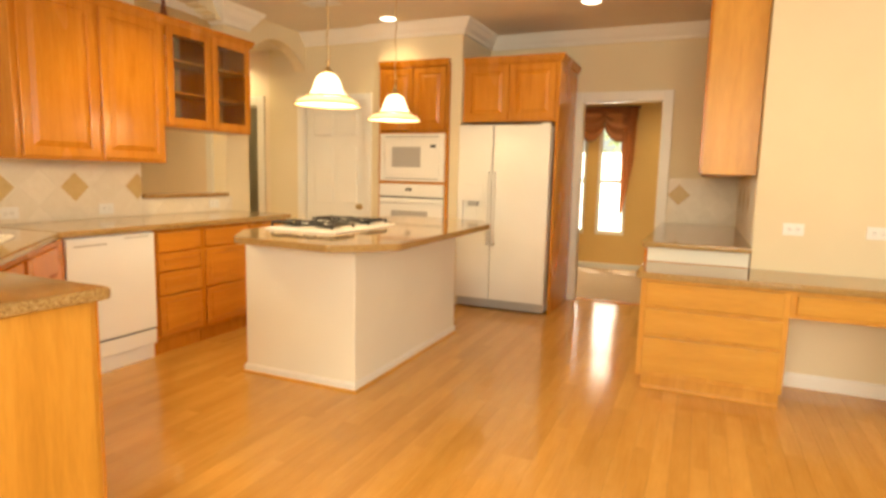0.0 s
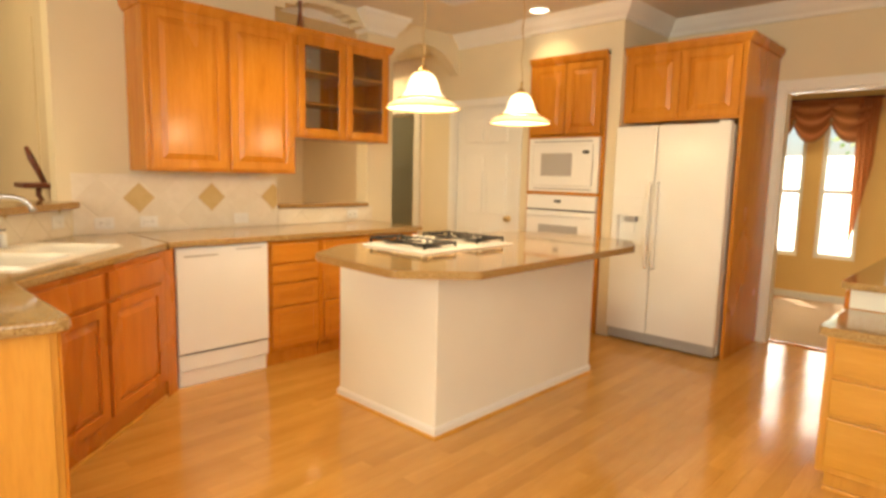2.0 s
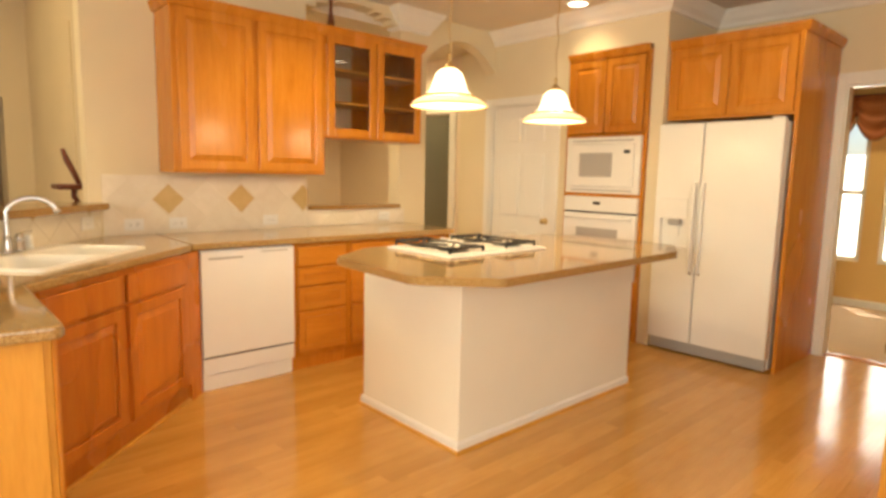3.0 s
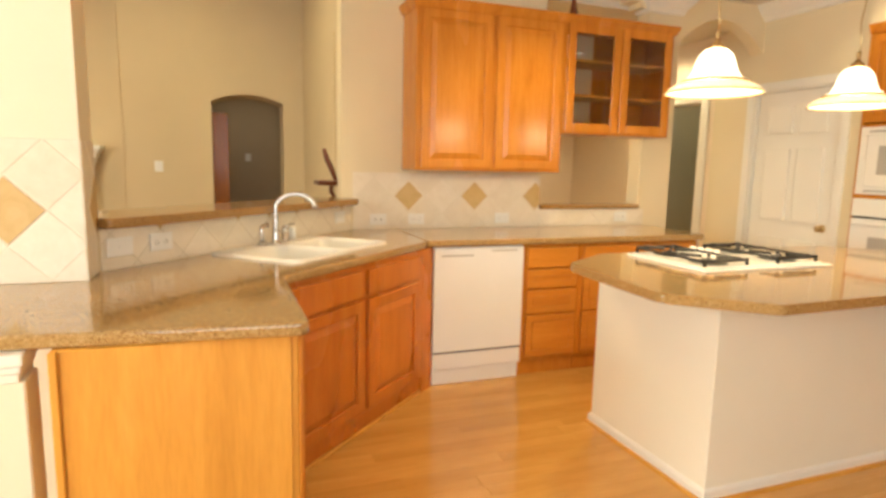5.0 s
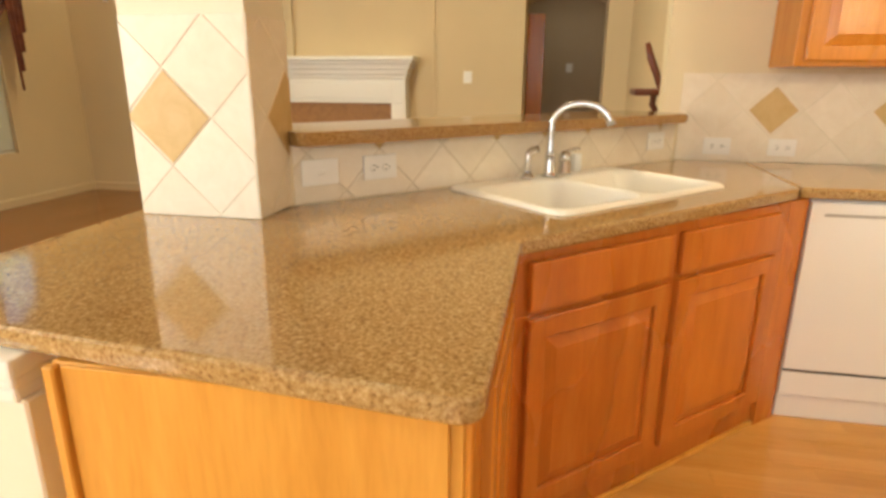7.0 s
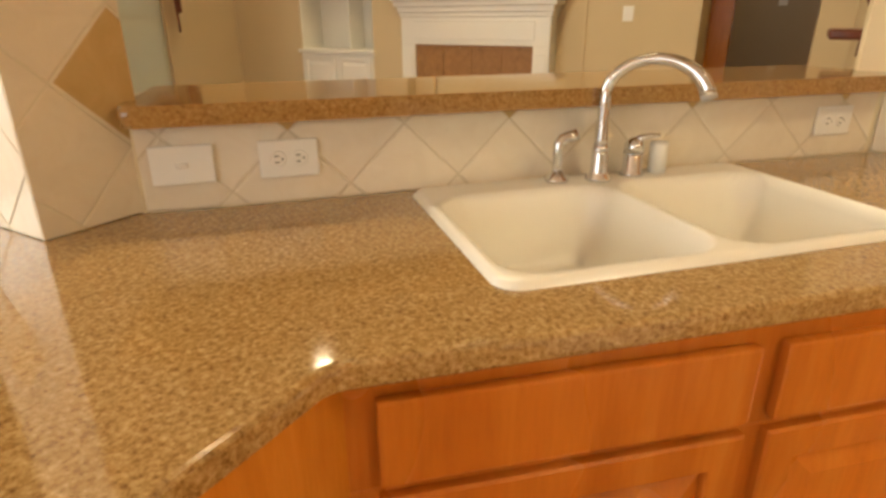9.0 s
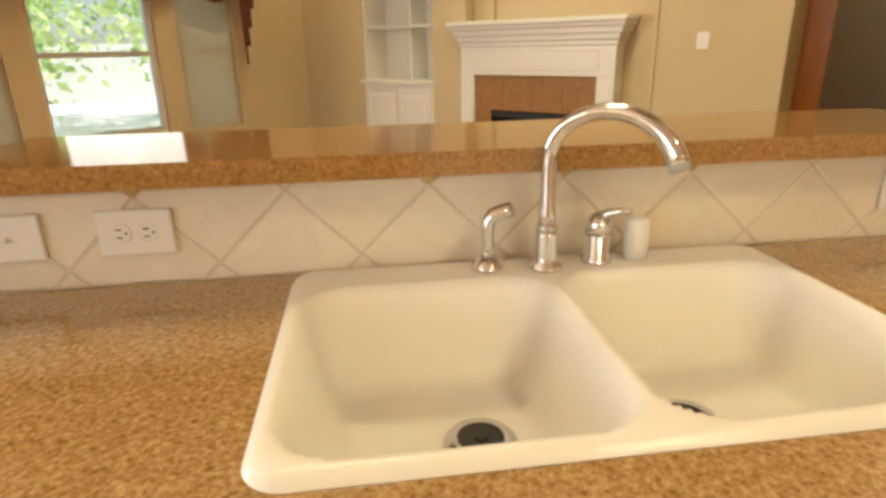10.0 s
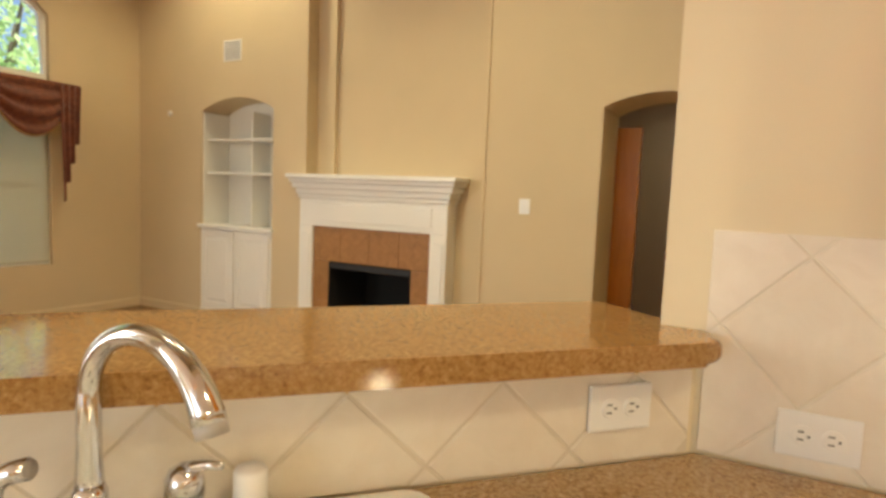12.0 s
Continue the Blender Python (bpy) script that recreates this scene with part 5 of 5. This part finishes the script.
# closed blinds on the narrow windows
for a, b in (WINS[0], WINS[2]):
    bl = thing("window_blind", "closed cream horizontal blind in the narrow window", "blind", pose((a + b) / 2, WY - 0.035, 0.56))
    w = (b - a) / 2 - 0.01
    bm = bmesh.new()
    for k in range(48):
        z = 0.02 + k * 0.0325
        v = [bm.verts.new(c) for c in ((-w, 0.008, z), (w, 0.008, z), (w, -0.006, z + 0.034), (-w, -0.006, z + 0.034), (-w, 0.010, z), (w, 0.010, z), (w, -0.004, z + 0.034), (-w, -0.004, z + 0.034))]
        for q in ((0, 1, 2, 3), (7, 6, 5, 4), (0, 4, 5, 1), (3, 2, 6, 7), (0, 3, 7, 4), (1, 5, 6, 2)):
            bm.faces.new([v[i] for i in q])
    tagged(part("slats", bm, BLIND, bl), kind="stuff")
    part("bottom_rail", box(bmesh.new(), -w, w, -0.012, 0.012, -0.0, 0.018, 0.003, 1), BLIND, bl)
    part("head_rail", box(bmesh.new(), -w, w, -0.015, 0.015, 1.585, 1.615, 0.003, 1), BLIND, bl)

bl = thing("window_blind", "open cream horizontal blind across the wide window", "blind", pose((WINS[1][0] + WINS[1][1]) / 2, WY - 0.035, 0.58))
w = (WINS[1][1] - WINS[1][0]) / 2 - 0.05
bm = bmesh.new()
for k in range(47):
    z = 0.03 + k * 0.0335
    box(bm, -w, w, -0.012, 0.012, z, z + 0.0022)
tagged(part("slats", bm, BLIND, bl), kind="stuff")
part("bottom_rail", box(bmesh.new(), -w, w, -0.012, 0.012, 0.0, 0.016, 0.003, 1), BLIND, bl)
for x in (-w * 0.7, w * 0.7):
    part("ladder_cord", box(bmesh.new(), x - 0.001, x + 0.001, -0.014, -0.0125, 0.016, 1.60), BLIND, bl)

# ---- small wooden shelf on the family room's north wall, vase on the cabinet ----
ws = thing("wall_shelf", "small dark-stained wooden wall shelf with a leaning back", "shelf", pose(-2.90, -0.951, 1.19))
part("ledge", box(bmesh.new(), -0.14, 0.14, -0.20, -0.0, 0.0, 0.035, 0.012, 3), DARKWOOD, ws)
part("bracket", tube(bmesh.new(), [(0, -0.08, 0.0), (0, -0.085, -0.05), (0, -0.05, -0.11), (0, -0.012, -0.16)], [0.02, 0.018, 0.016, 0.014], 10), DARKWOOD, ws, smooth=True)
part("back_board", tube(bmesh.new(), [(0.0, -0.045, 0.03), (0.0, -0.075, 0.11), (0.0, -0.115, 0.20), (0.0, -0.140, 0.28)], [0.018, 0.020, 0.022, 0.014], 10), DARKWOOD, ws, smooth=True)
vs = thing("vase", "slender dark red-brown vase on the glazed cabinet", "vase", pose(-2.05, 0.545, 2.361))
part("body", lathe(bmesh.new(), [(0.0, 0.0), (0.028, 0.0), (0.034, 0.05), (0.024, 0.12), (0.012, 0.19), (0.014, 0.25), (0.018, 0.27), (0.0, 0.27)], seg=20), DARKWOOD, vs, smooth=True)

# ---- outdoors: trees beyond the family room windows ----
# Leaf colours raised above real foliage, so strong sunlight is in the colour.
LEAF = mat("sunlit_leaves", 0.6, 0, (0.09, 0.14, 0.025))[0]
nt = LEAF.node_tree
geo = nt.nodes.new("ShaderNodeNewGeometry")
nt.links.new(ramp(nt, geo.outputs["Random Per Island"], ((0.0, (0.16, 0.24, 0.08)), (0.6, (0.36, 0.44, 0.18)), (1.0, (0.56, 0.58, 0.32)))), nt.nodes["Principled BSDF"].inputs["Base Color"])
b = nt.nodes["Principled BSDF"]
thin = nt.nodes.new("ShaderNodeBsdfTranslucent")
nt.links.new(b.inputs["Base Color"].links[0].from_socket, thin.inputs["Color"])
both = nt.nodes.new("ShaderNodeAddShader")
nt.links.new(b.outputs[0], both.inputs[0])
nt.links.new(thin.outputs[0], both.inputs[1])
nt.links.new(both.outputs[0], nt.nodes["Material Output"].inputs["Surface"])
BARK = plaster("bark", (0.20, 0.15, 0.10), 0.9, 30, 0.6)


def tree(x, y, h, r, seed, low=0.3):
    rg = random.Random(seed)
    t = thing("garden_tree", "leafy green tree in bright daylight on the lawn", "tree", pose(x, y, -0.3))
    path = [(0.15 * math.sin(k * 0.9 + seed), 0.1 * math.cos(k * 1.3 + seed), h * 0.75 * k / 7) for k in range(8)]
    part("trunk", tube(bmesh.new(), path, [0.16 - 0.016 * k for k in range(8)], 10), BARK, t, smooth=True)
    tips = []
    for k in range(9):
        a, z = rg.uniform(0, 6.28), h * rg.uniform(low, 0.75)
        tip = Vector((r * 0.75 * math.cos(a), r * 0.75 * math.sin(a), z + h * 0.2))
        b = Vector((0, 0, z * 0.8))
        part("limb", tube(bmesh.new(), [b, b.lerp(tip, 0.5) + Vector((0, 0, 0.1)), tip], [0.05, 0.035, 0.015], 6), BARK, t, smooth=True)
        tips += [tip, b.lerp(tip, 0.6)]
    vs_, fs = [], []
    for k in range(3800):
        c = rg.choice(tips)
        p = c + Vector([rg.gauss(0, r * 0.28) for _ in range(3)])
        n = Vector([rg.gauss(0, 1) for _ in range(3)]).normalized()
        u = n.orthogonal().normalized() * rg.uniform(0.05, 0.12)
        w = n.cross(u) * 0.6
        i = len(vs_)
        vs_ += [p - u, p + w, p + u, p - w]
        fs.append((i, i + 1, i + 2, i + 3))
    me = bpy.data.meshes.new("crown")
    me.from_pydata([tuple(v) for v in vs_], [], fs)
    me.materials.append(LEAF)
    c = new("crown", me)
    c.parent = t


for i, (x, y, h, r) in enumerate(((-3.6, -12.5, 5.2, 1.9), (-7.2, -13.5, 6.0, 2.2), (-1.0, -15.0, 6.5, 2.4), (-5.4, -17.5, 7.5, 2.8), (-10.5, -16.0, 6.5, 2.4), (-3.0, -19.0, 7.0, 2.8), (1.5, 13.0, 5.0, 2.0))):
    tree(x, y, h, r, i + 3, 0.22)
structure("garden_wall", boxes((-30, 12, -24.2, -24.0, -0.3, 1.6)), plaster("pale_fence", (0.78, 0.76, 0.68), 0.9, 6, 0.3))


# ---- tiled splashbacks ----
def clip(poly, x0, x1, y0, y1):
    for ax, lim, sgn in ((0, x0, 1), (0, x1, -1), (1, y0, 1), (1, y1, -1)):
        out = []
        for i, p in enumerate(poly):
            q = poly[(i + 1) % len(poly)]
            a, b = (p[ax] - lim) * sgn, (q[ax] - lim) * sgn
            if a >= 0:
                out.append(p)
            if a * b < 0:
                t = a / (a - b)
                out.append((p[0] + (q[0] - p[0]) * t, p[1] + (q[1] - p[1]) * t))
        poly = out
        if len(poly) < 3:
            return []
    return poly


def tiling(name, m, x0, x1, z0, z1, ox, oz, pitch, accents=(), size=0.205, grout=None, gap=0.0021):
    """Diagonal tiles in the x-z plane facing -y; tile centres lie at (ox, oz) plus half pitches."""
    root = tagged(new(name), kind="structure")
    root.matrix_world = m
    part("grout_bed", boxes((x0, x1, -0.003, -0.0005, z0, z1)), grout or GROUT, root)
    hp = pitch / 2
    n = int(4 / pitch) + 4
    def piece(poly, ya, yb, material, kind="tile"):
        if len(poly) < 3:
            return
        area_ = abs(sum(poly[i][0] * poly[(i + 1) % len(poly)][1] - poly[(i + 1) % len(poly)][0] * poly[i][1] for i in range(len(poly)))) / 2
        if area_ < 0.0002:
            return
        bm = bmesh.new()
        a = [bm.verts.new((x, ya, z)) for x, z in poly]
        c = [sum(p[k] for p in poly) / len(poly) for k in (0, 1)]
        b = [bm.verts.new((x + (c[0] - x) * 0.03, yb, z + (c[1] - z) * 0.03)) for x, z in poly]
        bm.faces.new(a)
        bm.faces.new(b[::-1])
        for i in range(len(poly)):
            bm.faces.new((a[i], a[(i + 1) % len(poly)], b[(i + 1) % len(poly)], b[i]))
        part(kind, bm, material, root)
    for i in range(-n, n):
        for j in range(-n, n):
            if (i + j) % 2:
                continue
            cx, cz = ox + i * hp, oz + j * hp
            h = hp - gap
            piece(clip([(cx - h, cz), (cx, cz - h), (cx + h, cz), (cx, cz + h)], x0, x1, z0, z1), -0.0031, -0.0050, TILE)
    for cx, cz in accents:
        h = size / 2
        piece(clip([(cx - h, cz), (cx, cz - h), (cx + h, cz), (cx, cz + h)], x0, x1, z0, z1), -0.0051, -0.0066, TILE_OCHRE, "accent_tile")
    return root


tiling("tiles_west", pose(WX, 0, 0, 0, 0, 90), -1.005, 0.429, 0.9155, 1.303, -0.61, 1.144, 0.25, ((-0.61, 1.144), (-0.11, 1.144), (0.39, 1.144)))
tiling("tiles_west_low", pose(WX, 0, 0, 0, 0, 90), 0.4305, 1.40, 0.9155, 1.0445, -0.61, 1.144, 0.25)
tiling("tiles_bar", SINKWALL, 0.006, 1.845, 0.9155, 1.084, 0.409, 1.062, 0.24, ((0.289, 1.099), (0.769, 1.099), (1.009, 1.099), (1.249, 1.099), (1.729, 1.099)), 0.078, GROUT_BAR, 0.0036)
tiling("tiles_column_east", pose(-0.675, 0, 0, 0, 0, 90), -2.635, -2.292, 0.9155, 1.42, -2.525, 1.172, 0.25, ((-2.525, 1.172),), 0.235)
tiling("tiles_column_north", pose(0, -2.292, 0, 0, 0, 180), 0.670, 0.884, 0.9155, 1.42, 0.862, 1.172, 0.25, ((0.862, 1.172),), 0.235)
tiling("tiles_buffet", pose(0, 3.33, 0), 1.50, 2.119, 0.877, 1.31, 1.60, 1.15, 0.25, ((1.60, 1.15),))
tiling("tiles_buffet_side", pose(2.12, 0, 0, 0, 0, -90), -3.33, -1.37, 0.877, 1.31, -2.95, 1.15, 0.25, ((-2.95, 1.15), (-2.45, 1.15), (-1.95, 1.15)))

# ---- floor boards ----
FLOOR = tagged(new("floor"), kind="structure")
BW = 0.083
protos = {}


def board(x, y0, y1):
    n = round((y1 - y0) / 0.1)
    if n not in protos:
        bm = box(bmesh.new(), -BW / 2 + 0.0004, BW / 2 - 0.0004, 0, n * 0.1 - 0.0008, -0.012, 0.0)
        bm.normal_update()
        me = bpy.data.meshes.new("board")
        bm.to_mesh(me)
        bm.free()
        me.materials.append(OAK_FLOOR)
        protos[n] = me
    ob = new("board", protos[n])
    ob.location = (x, y0, 0)
    ob.parent = FLOOR
    return ob


def far_mat(source, name):
    m = source.copy()
    m.name = name
    nt = m.node_tree
    geo = nt.nodes.new("ShaderNodeNewGeometry")
    for n in nt.nodes:
        if n.bl_idname == "ShaderNodeObjectInfo":
            for l in list(n.outputs["Random"].links):
                nt.links.new(geo.outputs["Random Per Island"], l.to_socket)
    return m


rng = random.Random(4)
near, far = 0, {"far_boards": ([], []), "family_boards": ([], [])}
x = -7.5
while x < 4.6:
    y = -7.0 + rng.random() * -0.8
    edge = 9.0 if x > -1.15 else min(-0.9, -0.861 - (x + 2.215) * 0.94)
    top = 3.39 if x > -0.4 else (4.1 if x > -5.2 else -0.3)
    while y < top:
        n = rng.randint(6, 15)
        y1 = y + n * 0.1
        if y < edge < y1:
            y1 = edge
            n = round((y1 - y) * 10)
        if -1.7 < x < 2.4 and y > -2.6 and y1 < 2.9 and near < 300 and y1 != edge and not (x < -0.7 and y < -1.6) and not (-0.85 < x < 0.02 and y > -0.05 and y1 < 1.55):
            board(x, y, y1)
            near += 1
        else:
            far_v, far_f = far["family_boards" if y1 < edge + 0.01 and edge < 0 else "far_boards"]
            k = len(far_v)
            a, b = x - BW / 2 + 0.0004, x + BW / 2 - 0.0004
            for z in (-0.012, 0.0):
                far_v += [(a, y, z), (b, y, z), (b, y1 - 0.001, z), (a, y1 - 0.001, z)]
            far_f += [(k + 4, k + 5, k + 6, k + 7), (k, k + 1, k + 5, k + 4), (k + 1, k + 2, k + 6, k + 5), (k + 2, k + 3, k + 7, k + 6), (k + 3, k, k + 4, k + 7)]
        y = y1
    x += BW
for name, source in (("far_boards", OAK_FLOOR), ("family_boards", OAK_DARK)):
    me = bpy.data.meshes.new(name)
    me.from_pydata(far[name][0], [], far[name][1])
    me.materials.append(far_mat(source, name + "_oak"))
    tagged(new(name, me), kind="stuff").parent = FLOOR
